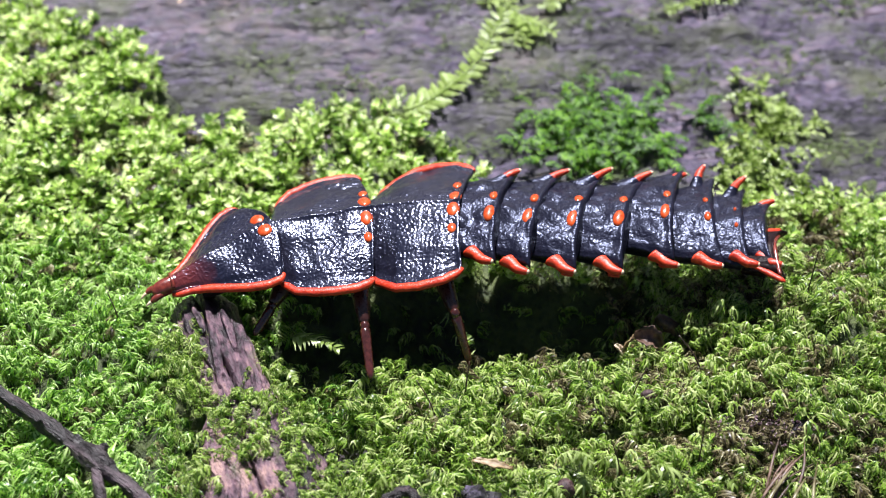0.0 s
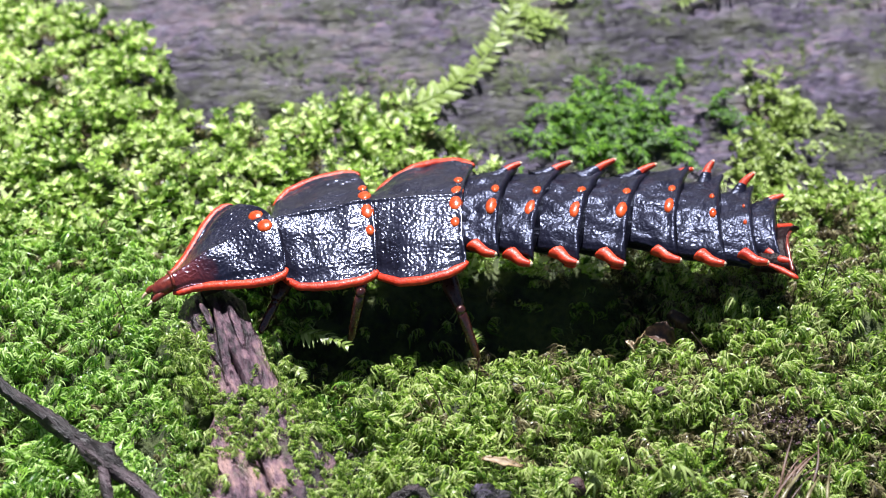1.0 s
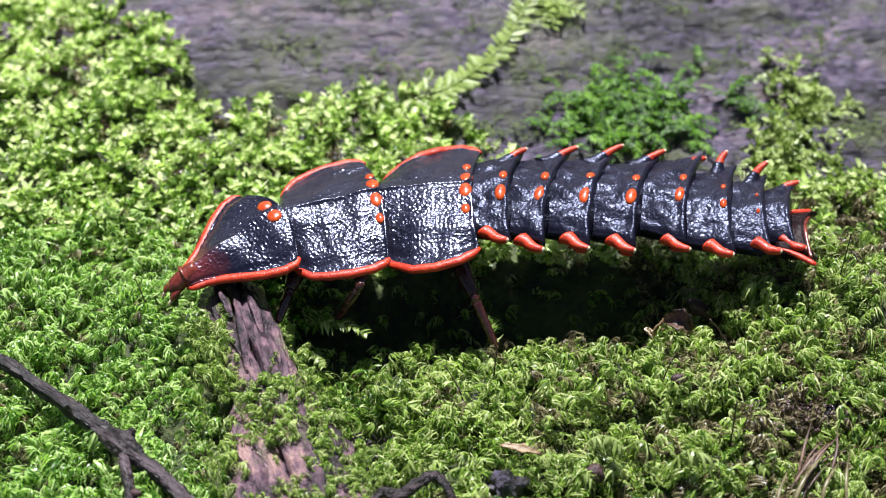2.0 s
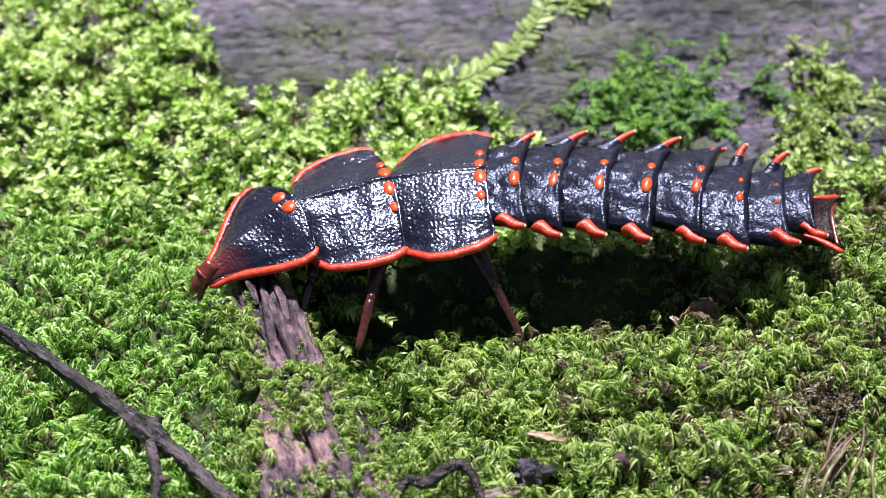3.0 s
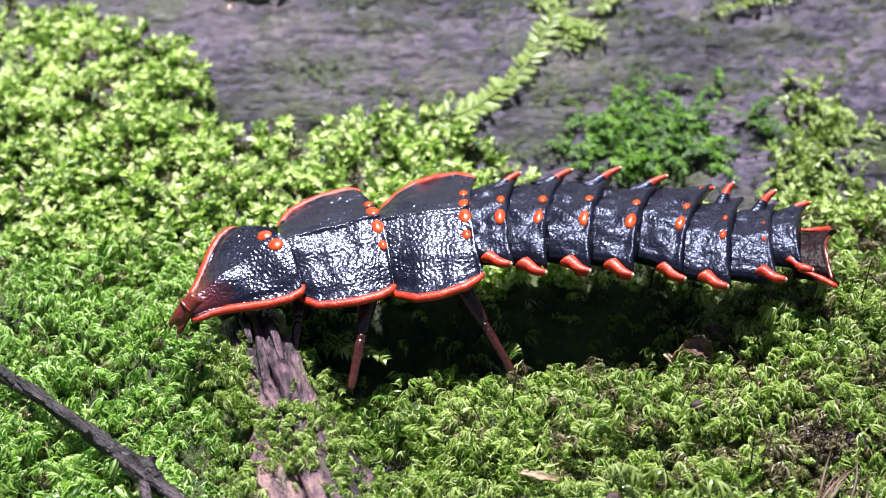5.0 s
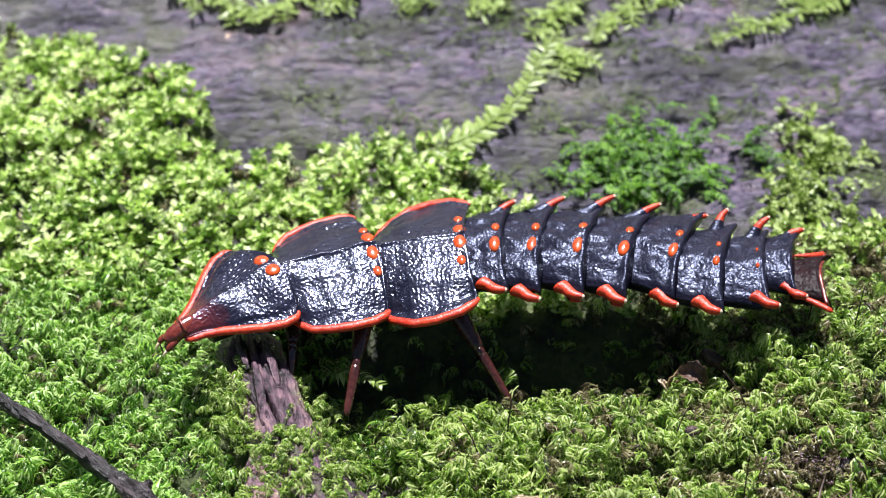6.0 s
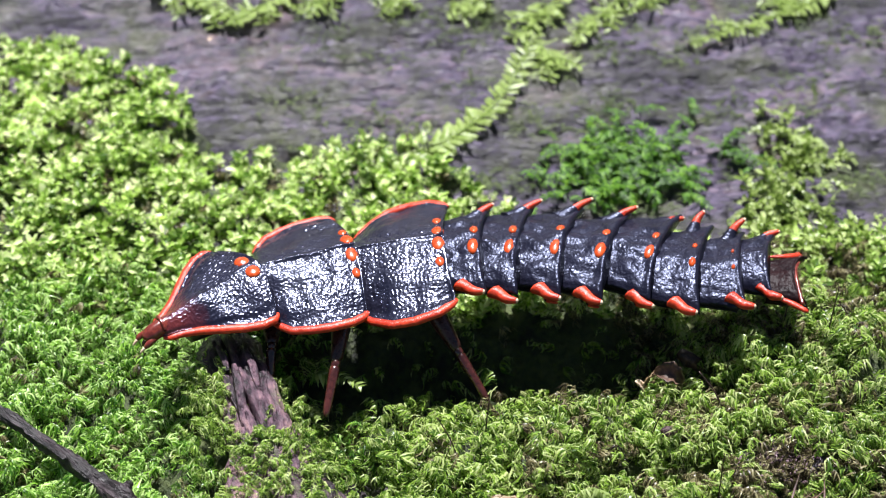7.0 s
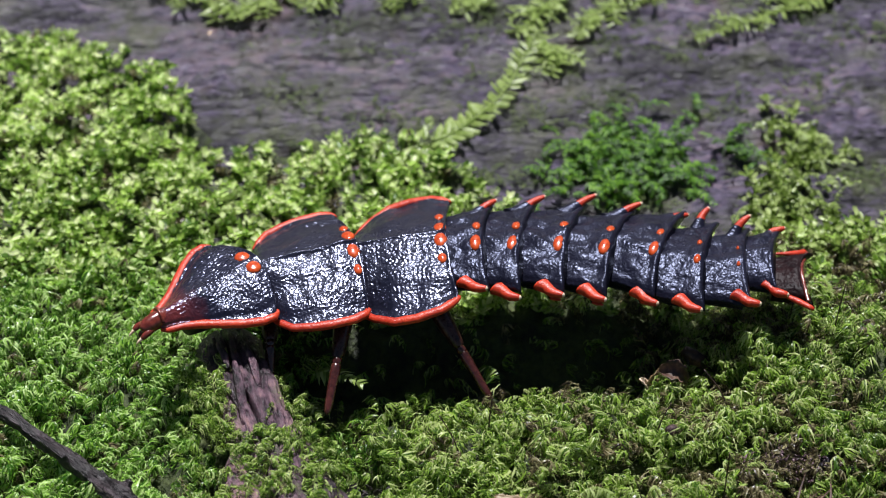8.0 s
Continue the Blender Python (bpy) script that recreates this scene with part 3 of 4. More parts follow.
def stub_cover(x, y):
    along, across = stub_axes(x, y)
    band = 0.9 * np.exp(-((along - 12.2) / 1.1) ** 2) * (across > -2.0) + 0.95 * np.exp(-((across + 3.0) / 1.0) ** 2) * (along > 0.5) * (along < 11)
    band = band + 0.5 * np.exp(-((across - 3.2) / 0.5) ** 2) * (along > 6.0) + 0.8 * np.exp(-((along - 14.4) / 1.6) ** 2 - ((across - 1.6) / 1.3) ** 2)
    band = band + 0.7 * step(-0.1, 0.5, LUMP(x * 0.8, y * 0.8)) * (along > 14) + 0.9 * (across > 2.4) * (along > 12) + 0.7 * (across < -4.0) * (along > 13)
    return np.clip(band, 0, 1) * (np.abs(across) < 5.2)


x, y = on_top(2400, stub_cover)
along, across = stub_axes(x, y)
rise = np.interp(along, [0, 4, 10, 14, 18.6, 26], [5.3, 5.3, 4.8, 4.2, 3.6, 2.2]) - 0.16 * across ** 2 * np.interp(along, [9, 14], [1.0, 0.45])
carpet("stub_moss", CURLY, x, y, np.maximum(rise, terrain(x, y)) - 0.4, MOSS_FRONT, "bright green moss creeping over the wooden stub", RNG, tilt=0.5, small=0.45, large=0.8)


def twig():
    r = np.random.default_rng(81)
    root = tagged(new("twig"), "dark brown forked dead twig lying across the moss", "twig")
    lay = at(-24.0, -23.5, 2.0, 0, 0, -40)
    root.matrix_basis = lay
    local = lambda pts: [np.array(lay.inverted() @ (Vector(p) * MM)) / MM for p in pts]
    main = smooth_curve([(-52, -2.8, 5.2), (-43, -9.9, 4.1), (-36.6, -14.3, 3.4), (-30.4, -19.0, 3.0), (-24.4, -23.9, 2.5), (-20.2, -27.6, 2.0), (-15.2, -33.0, 1.5), (-10, -39.5, 1.2)], 120)
    main[:, 2] += 0.12 * np.sin(np.arange(120) * 0.45)
    size = np.interp(np.arange(120), [0, 50, 68, 74, 79, 90, 119], [0.4, 0.48, 0.58, 0.88, 0.6, 0.48, 0.42])
    v, f = tube(local(main), size, 24, wobble=0.04, rng=r)
    v = [p * (1, 1, 1) + np.array([0, 0.07, 0.05]) * math.sin(i * 2.4) + np.array([0, 0.09, 0.09]) * noise.noise(Vector(p) * 1.7) for i, p in enumerate(v)]
    for ring in range(120):
        mid = np.mean(v[ring * 24:ring * 24 + 24], axis=0)
        for k in range(24):
            furrow = 0.42 * math.exp(-((k - 6.6 - 0.8 * math.sin(ring * 0.07)) / 1.0) ** 2) + 0.25 * math.exp(-((k - 10.6 + 0.7 * math.sin(ring * 0.11)) / 0.8) ** 2)
            grow = 1.16 + 0.1 * math.sin(k * 1.57 + 0.05 * ring) + 0.1 * math.sin(k * 0.6 + ring * 0.21) - furrow
            v[ring * 24 + k] = mid + (v[ring * 24 + k] - mid) * grow
    part("main_stem", mesh_of("main_stem", v, f, TWIG), root)
    k = main[74]
    side = smooth_curve([k, k + (0.3, -1.8, -0.3), k + (0.9, -4.2, -0.8), k + (0.8, -7.5, -1.6)], 24)
    part("side_stem", mesh_of("side_stem", *tube(local(side), np.linspace(0.5, 0.34, 24), 12, wobble=0.03, rng=r), TWIG), root)
    knob = smooth_curve([k + (0.0, 0.2, 0.2), k + (0.5, 0.7, 0.5), k + (0.8, 0.9, 0.7)], 8)
    part("knot", mesh_of("knot", *tube(local(knob), np.linspace(0.6, 0.2, 8), 10, wobble=0.05, rng=r), TWIG), root)
    low = smooth_curve([side[15], side[15] + (0.6, -0.3, 0.2), side[15] + (0.9, -0.4, 0.4)], 6)
    part("bud", mesh_of("bud", *tube(local(low), [0.25, 0.32, 0.35, 0.3, 0.2, 0.1], 9), SEED), root)
    return root


twig()


def crumb(name, centre, size, material, label, category, seed, turn=(0, 0, 0), rough=0.2, detail=3):
    """A small uneven solid piece."""
    r = np.random.default_rng(seed)
    bm = bmesh.new()
    bmesh.ops.create_icosphere(bm, subdivisions=detail, radius=1.0)
    noise_seed = Vector(r.uniform(-9, 9, 3))
    for v in bm.verts:
        v.co *= 1 + rough * noise.fractal(v.co * 1.6 + noise_seed, 1.0, 2.0, 3)
        v.co = Vector((v.co.x * size[0], v.co.y * size[1], v.co.z * size[2])) * MM
    me = bpy.data.meshes.new(name)
    bm.to_mesh(me)
    bm.free()
    me.materials.append(material)
    me.polygons.foreach_set("use_smooth", [True] * len(me.polygons))
    ob = new(name, me)
    ob.matrix_basis = at(*centre, *turn)
    return tagged(ob, label, category)


def flake(name, centre, turn, length, width, bend, material, label, category, seed, thick=0.12):
    """A curled scrap of dead leaf with real thickness and a torn outline."""
    r = np.random.default_rng(seed)
    n, w = 12, 7
    top = []
    for i in range(n):
        s = i / (n - 1)
        half = width / 2 * (math.sin(math.pi * min(0.97, 0.08 + 0.9 * s)) ** 0.6) * (1 + 0.18 * r.normal())
        for j in range(w):
            v = 2 * j / (w - 1) - 1
            top.append(((s - 0.5) * length, v * half, bend * (math.cos(2.2 * (s - 0.5)) - 1 + 0.5 * v * v) + 0.06 * r.normal()))
    top = np.array(top)
    verts = np.vstack([top, top - (0, 0, thick)])
    m = n * w
    faces = []
    for i in range(n - 1):
        for j in range(w - 1):
            a = i * w + j
            faces += [(a, a + w, a + w + 1, a + 1), (m + a, m + a + 1, m + a + w + 1, m + a + w)]
    ring = [j for j in range(w)] + [i * w + w - 1 for i in range(1, n)] + [(n - 1) * w + j for j in range(w - 2, -1, -1)] + [i * w for i in range(n - 2, 0, -1)]
    for a, b in zip(ring, ring[1:] + ring[:1]):
        faces.append((a, b, b + m, a + m))
    ob = new(name, mesh_of(name, verts, faces, material))
    ob.matrix_basis = at(*centre, *turn)
    return tagged(ob, label, category)




def G(x, y, up=0.0):
    """A place on top of the moss, at that height over the ground."""
    z = float(terrain(x, y)) + up
    y = y - 1.15 * z
    return (x, y, float(terrain(x, y)) + up)



flake("leaf_scrap", G(21.6, -11.8, 2.6), (30, 12, -20), 2.6, 1.6, 2.2, LITTER, "curled brown scrap of dead leaf on moss", "leaf litter", 91)
flake("leaf_scrap", G(20.2, -11.5, 2.9), (60, -30, 40), 1.8, 0.8, 0.5, STRAW, "small tan splinter of dead leaf on moss", "leaf litter", 92)
flake("leaf_scrap", G(19.4, -12.2, 2.3), (20, 60, 10), 1.5, 0.7, 0.3, PALE, "pale shiny scale of dead leaf on moss", "leaf litter", 93)
crumb("wood_crumb", G(24.6, -8.6, 2.2), (1.4, 0.7, 0.7), LITTER, "tan rounded crumb of wood in the moss", "wood crumb", 94, (0, 25, -25))
crumb("seed", G(20.5, -17.2, 2.0), (0.65, 0.5, 0.55), SEED, "small purple-brown wrinkled seed lying on moss", "seed", 95)
crumb("seed", G(12.8, -25.8, 2.2), (0.85, 0.75, 0.8), SEED, "small purple-brown round seed among moss", "seed", 96)
crumb("bark_chip", G(6.0, -27.9, 1.7), (1.9, 1.3, 1.1), BARK, "dark grey weathered bark chip in moss", "bark chip", 97, (0, 35, 35), 0.8)
flake("straw_bit", G(7.4, -25.2, 2.2), (8, 6, -12), 3.2, 0.6, 0.2, STRAW, "flat yellow straw fragment on moss", "straw", 98)
flake("straw_bit", G(3.4, -29.0, 1.6), (5, -6, 8), 4.0, 0.9, 0.3, LITTER, "flat tan splinter of wood on moss", "straw", 99)
crumb("bark_chip", G(33.0, -20.6, 0.3), (1.5, 1.0, 0.8), BARK, "crumbly grey rotten wood in worn moss", "bark chip", 101, (0, 10, -25), 0.9)


crumb("lichen_fleck", (-22.2, 42.4, float(bark_height(0, 42.4)) + 0.3), (0.5, 0.35, 0.3), PALE, "tiny pale fleck on wet bark", "fleck", 120)


def chip_form(seed):
    """A small angular crumb, as vertices and triangles."""
    r = np.random.default_rng(seed)
    bm = bmesh.new()
    bmesh.ops.create_icosphere(bm, subdivisions=1, radius=1.0)
    v = np.array([p.co for p in bm.verts]) * r.uniform(0.55, 1.3, (len(bm.verts), 1)) * r.uniform(0.5, 1.2, 3)
    t = np.array([[p.index for p in f.verts] for f in bm.faces])
    bm.free()
    return v, t


CHIPS = [chip_form(700 + i) for i in range(8)]
x, y = spread(5000, 20, 38, -30, -15, lambda x, y: 0.9 * brown_patch(x, y) ** 0.8)
carpet("wood_crumbs", CHIPS, x, y, terrain(x, y) + RNG.uniform(0.2, 1.6, len(x)), CRUMBLE, "purple-brown crumbs of rotten wood in a worn patch", RNG, small=0.04, large=0.16, smooth=False)
x, y = spread(700, -9, 0, -31, -20, lambda x, y: 0.8 * np.exp(-((x + 4.4) / 1.5) ** 2 - ((y + 25.4) / 2.2) ** 2))
carpet("bark_crumbs", CHIPS, x, y, terrain(x, y) + RNG.uniform(0.3, 1.4, len(x)), TWIG, "dark crumbs of bark beside the wooden stub", RNG, small=0.1, large=0.36, smooth=False)
for name in ("wood_crumbs", "bark_crumbs"):
    tagged(bpy.data.objects[name], category="wood crumbs")


def rootlet():
    c = smooth_curve([(-6, -33.4, 0.6), (-4.6, -31.8, 1.2), (-3.3, -30.3, 2.0), (-1.9, -30.9, 2.4), (-0.4, -29.8, 2.6), (0.9, -29.2, 2.4), (1.9, -30.6, 1.8), (2.6, -33.4, 0.6)], 50)
    r = np.random.default_rng(111)
    tagged(new("rootlet", mesh_of("rootlet", *tube(c, np.interp(range(50), [0, 25, 49], [0.36, 0.46, 0.28]), 10, wobble=0.05, rng=r), TWIG)), "dark curved dead rootlet arching out of moss", "rootlet")


rootlet()


def stalk(x, y, up, lean, seed):
    """A hair-thin dark capsule stalk of the moss."""
    z = float(terrain(x, y)) + 0.5
    c = smooth_curve([(x, y, z), (x + lean[0] * 0.4, y + lean[1] * 0.4, z + up * 0.55), (x + lean[0], y + lean[1], z + up)], 12)
    tagged(new("moss_stalk", mesh_of("moss_stalk", *tube(c, np.linspace(0.07, 0.045, 12), 6), STALK)), "hair-thin dark brown stalk standing in moss", "moss stalk", "thin stalks in the moss")


for k, (sx, sy, up, lean) in enumerate([(35.6, -10.0, 5.6, (0.3, 0.4)), (32.9, -6.2, 3.6, (0.2, 0.1)), (19.4, -19.2, 2.6, (1.0, 0.6)), (25.6, -16.6, 2.8, (-2.0, 1.6)), (5.8, -18.6, 3.0, (0.3, 0.8)),
                                        (3.4, -20.2, 3.0, (-1.6, 1.4)), (23.6, -26.0, 5.0, (0.0, 0.4)), (-23.0, -8.8, 3.4, (-1.0, 1.2)), (9.0, 3.5, 3.0, (0.2, 0.2)), (-40, -20, 3.4, (0.8, 0.5)), (17.4, -27.0, 4.2, (-1.0, 0.4))]):
    stalk(sx, sy, up, lean, k)


def blade(points, width, material, label):
    """A flat pointed grass-like blade of a broad moss leaf."""
    c = smooth_curve(points, 14)
    d = np.gradient(c, axis=0)
    sections = []
    for i in range(14):
        side = np.cross(d[i], (0, 0, 1.0))
        side /= np.linalg.norm(side)
        w = width / 2 * math.sin(math.pi * (0.12 + 0.86 * i / 13)) ** 0.8
        sections.append((c[i], side * w, np.array((0, 0, 0.06))))
    return tagged(new("grass_blade", mesh_of("grass_blade", *lathe(sections, 8), material)), label, "grass blade", "blades between the moss")


LONG = [curly_shoot(500 + i, 70, 1.5) for i in range(4)]
x, y = np.array([12.6, 14.2, 15.8, 17.6, 18.6, 11.2, -1.5, 25.0]), np.array([-25.0, -25.6, -24.6, -26.2, -28.0, -27.4, -24.5, -27.0])
carpet("long_moss", LONG, x, y, terrain(x, y) + 0.2, MOSS_PALE, "long pale feathery moss fronds drooping over the cushion", RNG, tilt=0.15, small=0.8, large=1.1, yaw=np.full(8, -1.1))
# the last factor thins the shoots under the beetle too, for darker shade
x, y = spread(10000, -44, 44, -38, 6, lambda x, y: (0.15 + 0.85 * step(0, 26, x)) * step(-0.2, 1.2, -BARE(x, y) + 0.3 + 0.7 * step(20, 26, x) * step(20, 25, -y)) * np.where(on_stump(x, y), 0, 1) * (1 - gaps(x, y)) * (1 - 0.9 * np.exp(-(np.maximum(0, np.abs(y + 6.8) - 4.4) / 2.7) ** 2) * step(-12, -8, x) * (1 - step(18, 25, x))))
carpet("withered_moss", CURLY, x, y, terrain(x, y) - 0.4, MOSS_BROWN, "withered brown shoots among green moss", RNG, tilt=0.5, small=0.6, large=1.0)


def sprig(x, y, z, turn, size, seed):
    """A single feathery frond standing free of the carpet."""
    v, t = feather_shoot(seed, 13, size)
    ob = new("moss_sprig", mesh_of("moss_sprig", v, t, MOSS_PALE))
    ob.matrix_basis = at(x, y, z, 0, -4, turn)
    tagged(ob, "single pale feathery moss frond reaching into the shade", "moss sprig", "free moss fronds")


sprig(-8.5, -11.9, 2.4, -32, 1.60, 601)
sprig(-8.8, -13.4, 0.2, -70, 1.0, 602)
blades = np.random.default_rng(131)
for k in range(9):
    foot = np.array([28.2, -30.2, 0.4]) + blades.normal(0, 1, 3) * (0.9, 0.7, 0)
    tip = np.array([31.0, -26.0, 1.7]) + blades.normal(0, 1, 3) * (1.5, 1.0, 0.4)
    blade([foot, (foot + tip) / 2 + (blades.normal(0, 0.3), 0, 0.7), tip], blades.uniform(0.14, 0.3), LITTER, "withered red-brown blade lying among moss")
for a, b, w in (((30.6, -27.4), (26.6, -33), 0.34), ((31.4, -28.4), (29.0, -33), 0.3), ((27.4, -29), (25.6, -34), 0.3), ((32.6, -27), (31.2, -33.5), 0.26)):
    blade([(*b, 0.4), ((a[0] + b[0]) / 2 - 0.4, (a[1] + b[1]) / 2, 1.9), (*a, 2.2)], w, MOSS_BROWN, "withered brown blade lying among moss")


# ---- the beetle: armour plates, segments with spines, legs ----
def marked_snout(m):
    """Turns the front of the shield red-brown, with an uneven border."""
    tree = m.node_tree
    link = tree.links.new
    place = next(n for n in tree.nodes if n.bl_idname == "ShaderNodeTexCoord")
    split = tree.nodes.new("ShaderNodeSeparateXYZ")
    link(place.outputs["Object"], split.inputs[0])
    blot = node(tree, "ShaderNodeTexNoise", Scale=700.0, Detail=3.0)
    link(place.outputs["Object"], blot.inputs["Vector"])
    shift = tree.nodes.new("ShaderNodeMath")
    shift.operation = "MULTIPLY_ADD"
    shift.inputs[1].default_value = 0.003
    link(blot.outputs["Fac"], shift.inputs[0])
    link(split.outputs["X"], shift.inputs[2])
    where = node(tree, "ShaderNodeMapRange", From_Min=-0.0072, From_Max=-0.0045, To_Min=1.0, To_Max=0.0)
    link(shift.outputs[0], where.inputs["Value"])
    colours = next(n for n in tree.nodes if n.bl_idname == "ShaderNodeValToRGB")
    mix = tree.nodes.new("ShaderNodeMix")
    mix.data_type = "RGBA"
    link(where.outputs[0], mix.inputs["Factor"])
    link(colours.outputs[0], mix.inputs["A"])
    mix.inputs["B"].default_value = (0.1, 0.018, 0.016, 1)
    link(mix.outputs["Result"], tree.nodes["Principled BSDF"].inputs["Base Color"])
    return m


SHIELD = marked_snout(surface("black_and_brown_cuticle", 3.0, 0.5, [(0.3, (0.005, 0.005, 0.01)), (0.7, (0.012, 0.012, 0.023))], (0.19, 0.27), bump=1.0, bump_size=0.25, spec=0.75, depth=0.006, bump_detail=0.6, tint=(0.66, 0.72, 1.0), ridged=True))


def wrinkle(x, y, seed, size=0.5):
    n = noise.noise(Vector((x / size * 0.8, y / size, seed)))
    m = noise.noise(Vector((x / size * 2.1, y / size * 2.3, seed + 7)))
    return (1 - 2 * abs(n)) * 0.6 + 0.4 * m


def plate(name, length, width, drop, back, seed, material, root, nx=190, nv=310, thick=0.5, arch=0.5, label="", bow=1.12):
    """A roof-shaped plate: x from -length (front) to 0 (back), its ridge at the origin. Returns the part and its top face."""
    top = np.zeros((nx, nv, 3))
    for i in range(nx):
        s = i / (nx - 1)
        half = width(s) - 0.22
        falls, sags = drop(s), arch * (1 - s) ** 2
        lip, crest = 0.12 * float(step(0.94, 1.0, s)), (0.12 if bow < 1.3 else 0.04) * float(step(0, 0.2, s))
        fade_s = float(step(0, 0.05, s) * (1 - step(0.96, 1, s)))
        for j in range(nv):
            v = 2 * j / (nv - 1) - 1
            a = abs(v)
            px = -length * (1 - s) + back * a * a * s
            py = v * half
            pz = -falls * a ** bow - sags + lip * (1 - a ** 4) + crest * math.exp(-(v / 0.03) ** 2) - 0.12 * math.exp(-((a - 0.87) / 0.07) ** 2)
            fade = fade_s * min(1.0, (1 - a) * 18)
            worms = -0.085 * abs(noise.noise(Vector((px / 0.37, py / 0.34, seed)))) - 0.03 * abs(noise.noise(Vector((px / 0.2, py / 0.2, seed + 5))))
            swell = 0.34 * noise.noise(Vector((px / 2.6, py / 2.4, seed + 3)))
            top[i, j] = px, py, pz + fade * (worms + swell)
    # smooth underside, coarser than the top, and a skirt that closes the edge
    ii, jj = np.unique(np.linspace(0, nx - 1, 24).astype(int)), np.unique(np.linspace(0, nv - 1, 40).astype(int))
    sink = lambda p, v: p - np.stack([0 * v, 0 * v, thick * (1 - 0.4 * np.abs(v))], -1)
    vs = np.linspace(-1, 1, nv)
    low = sink(top[np.ix_(ii, jj)], np.broadcast_to(vs[jj], (len(ii), len(jj))))
    ring = [j for j in range(nv)] + [i * nv + nv - 1 for i in range(1, nx)] + [(nx - 1) * nv + j for j in range(nv - 2, -1, -1)] + [i * nv for i in range(nx - 2, 0, -1)]
    flat = top.reshape(-1, 3)
    skirt = sink(flat[ring], vs[np.array(ring) % nv])
    verts = np.concatenate([flat, low.reshape(-1, 3), skirt])
    m, n = nx * nv, len(jj)
    faces = [(i * nv + j, (i + 1) * nv + j, (i + 1) * nv + j + 1, i * nv + j + 1) for i in range(nx - 1) for j in range(nv - 1)]
    faces += [(m + i * n + j, m + i * n + j + 1, m + (i + 1) * n + j + 1, m + (i + 1) * n + j) for i in range(len(ii) - 1) for j in range(n - 1)]
    first = m + len(ii) * n
    for k in range(len(ring)):
        q = (k + 1) % len(ring)
        faces.append((ring[k], ring[q], first + q, first + k))
    ob = part(name, mesh_of(name, verts, faces, material), root, label)
    return ob, top


def rim(parent, curve, size, label="orange-red swollen margin"):
    n = len(curve)
    s = np.linspace(0, 1, n)
    radii = size * np.interp(s, [0, 0.08, 0.5, 0.92, 1], [0.45, 0.85, 1.05, 1.0, 0.6]) * (1 + 0.03 * np.sin(s * 31) * np.sin(s * 13))
    part("rim", mesh_of("rim", *tube(curve, radii, 12, flat=0.8), RIM), parent, label)


def spot(parent, x, y, z, rx, ry, rz=0, tilt=0.0):
    sections = []
    for h in np.linspace(-0.5, 1, 8):
        w = math.sqrt(max(0, 1 - max(h, 0) ** 2)) * (1.0 if h >= 0 else 1.05)
        sections.append(((0, 0, h * 0.26 - 0.07), (rx * w, 0, 0), (0, ry * w, 0)))
    part("spot", mesh_of("spot", *lathe(sections, 16), SPOT), parent, "raised orange spot", at(x, y, z, tilt, 0, rz))


def belly(parent, length, width, low, x1=-0.3):
    sections = []
    for s in np.linspace(0, 1, 9):
        g = 0.75 + 0.25 * math.sin(math.pi * s)
        sections.append(((x1 - length * (1 - s), 0, low), (0, width * g, 0), (0, 0, 1.5 * g)))
    part("belly_plate", mesh_of("belly_plate", *lathe(sections, 20), BELLY), parent, "dark underside")


BEETLE = tagged(new("beetle"), "black armoured wingless beetle with orange-red margins and spines, walking over moss", "beetle")


def near_z(top, x, y):
    """Height of a plate's face close to a point."""
    flat = top.reshape(-1, 3)
    return float(flat[np.argmin((flat[:, 0] - x) ** 2 + (flat[:, 1] - y) ** 2), 2])


# front shield
PRON_L = 10.0
pron_width = lambda s: float(np.interp(s, [0, 0.047, 0.165, 0.33, 0.494, 0.66, 0.82, 0.93, 0.98, 1], [1.0, 1.35, 1.67, 2.47, 3.57, 4.65, 5.4, 5.5, 5.3, 5.0]))
PRONOTUM, top = plate("pronotum", PRON_L, pron_width, lambda s: 1.4 - 0.6 * (1 - s) ** 2, -1.5, 5.0, SHIELD, BEETLE, arch=0.6, bow=1.5, label="pointed wrinkled black shield, red-brown at the front")
for j in (0, -1):
    rim(PRONOTUM, top[::2, j] + (0, 0, -0.2), 0.4)
for sy in (-1, 1):
    spot(PRONOTUM, -0.9, sy * 0.8, near_z(top, -0.9, sy * 0.8), 0.62, 0.68, 20 * sy)
belly(PRONOTUM, 7.2, 2.1, -2.7, -0.6)

# middle and hind thorax plates
MESO_L, META_L = 8.6, 8.6
meso_width = lambda s: float(np.interp(s, [0, 0.03, 0.07, 0.21, 0.4, 0.6, 0.83, 0.95, 0.985, 1], [3.9, 4.9, 5.45, 6.77, 7.31, 7.6, 7.65, 7.3, 7.05, 6.7]))
meta_width = lambda s: float(np.interp(s, [0, 0.03, 0.07, 0.21, 0.4, 0.6, 0.83, 0.95, 0.985, 1], [4.3, 5.2, 5.75, 7.1, 8.2, 8.4, 8.05, 7.4, 7.1, 6.7]))
MESONOTUM, meso_top = plate("mesonotum", MESO_L, meso_width, lambda s: 2.3 - 0.35 * s, -0.54, 15.0, SHELL, BEETLE, arch=0.25, label="wrinkled black thorax plate")
METANOTUM, meta_top = plate("metanotum", META_L, meta_width, lambda s: 2.85 - 1.05 * s, 0.52, 25.0, SHELL, BEETLE, arch=0.25, label="wrinkled black thorax plate")
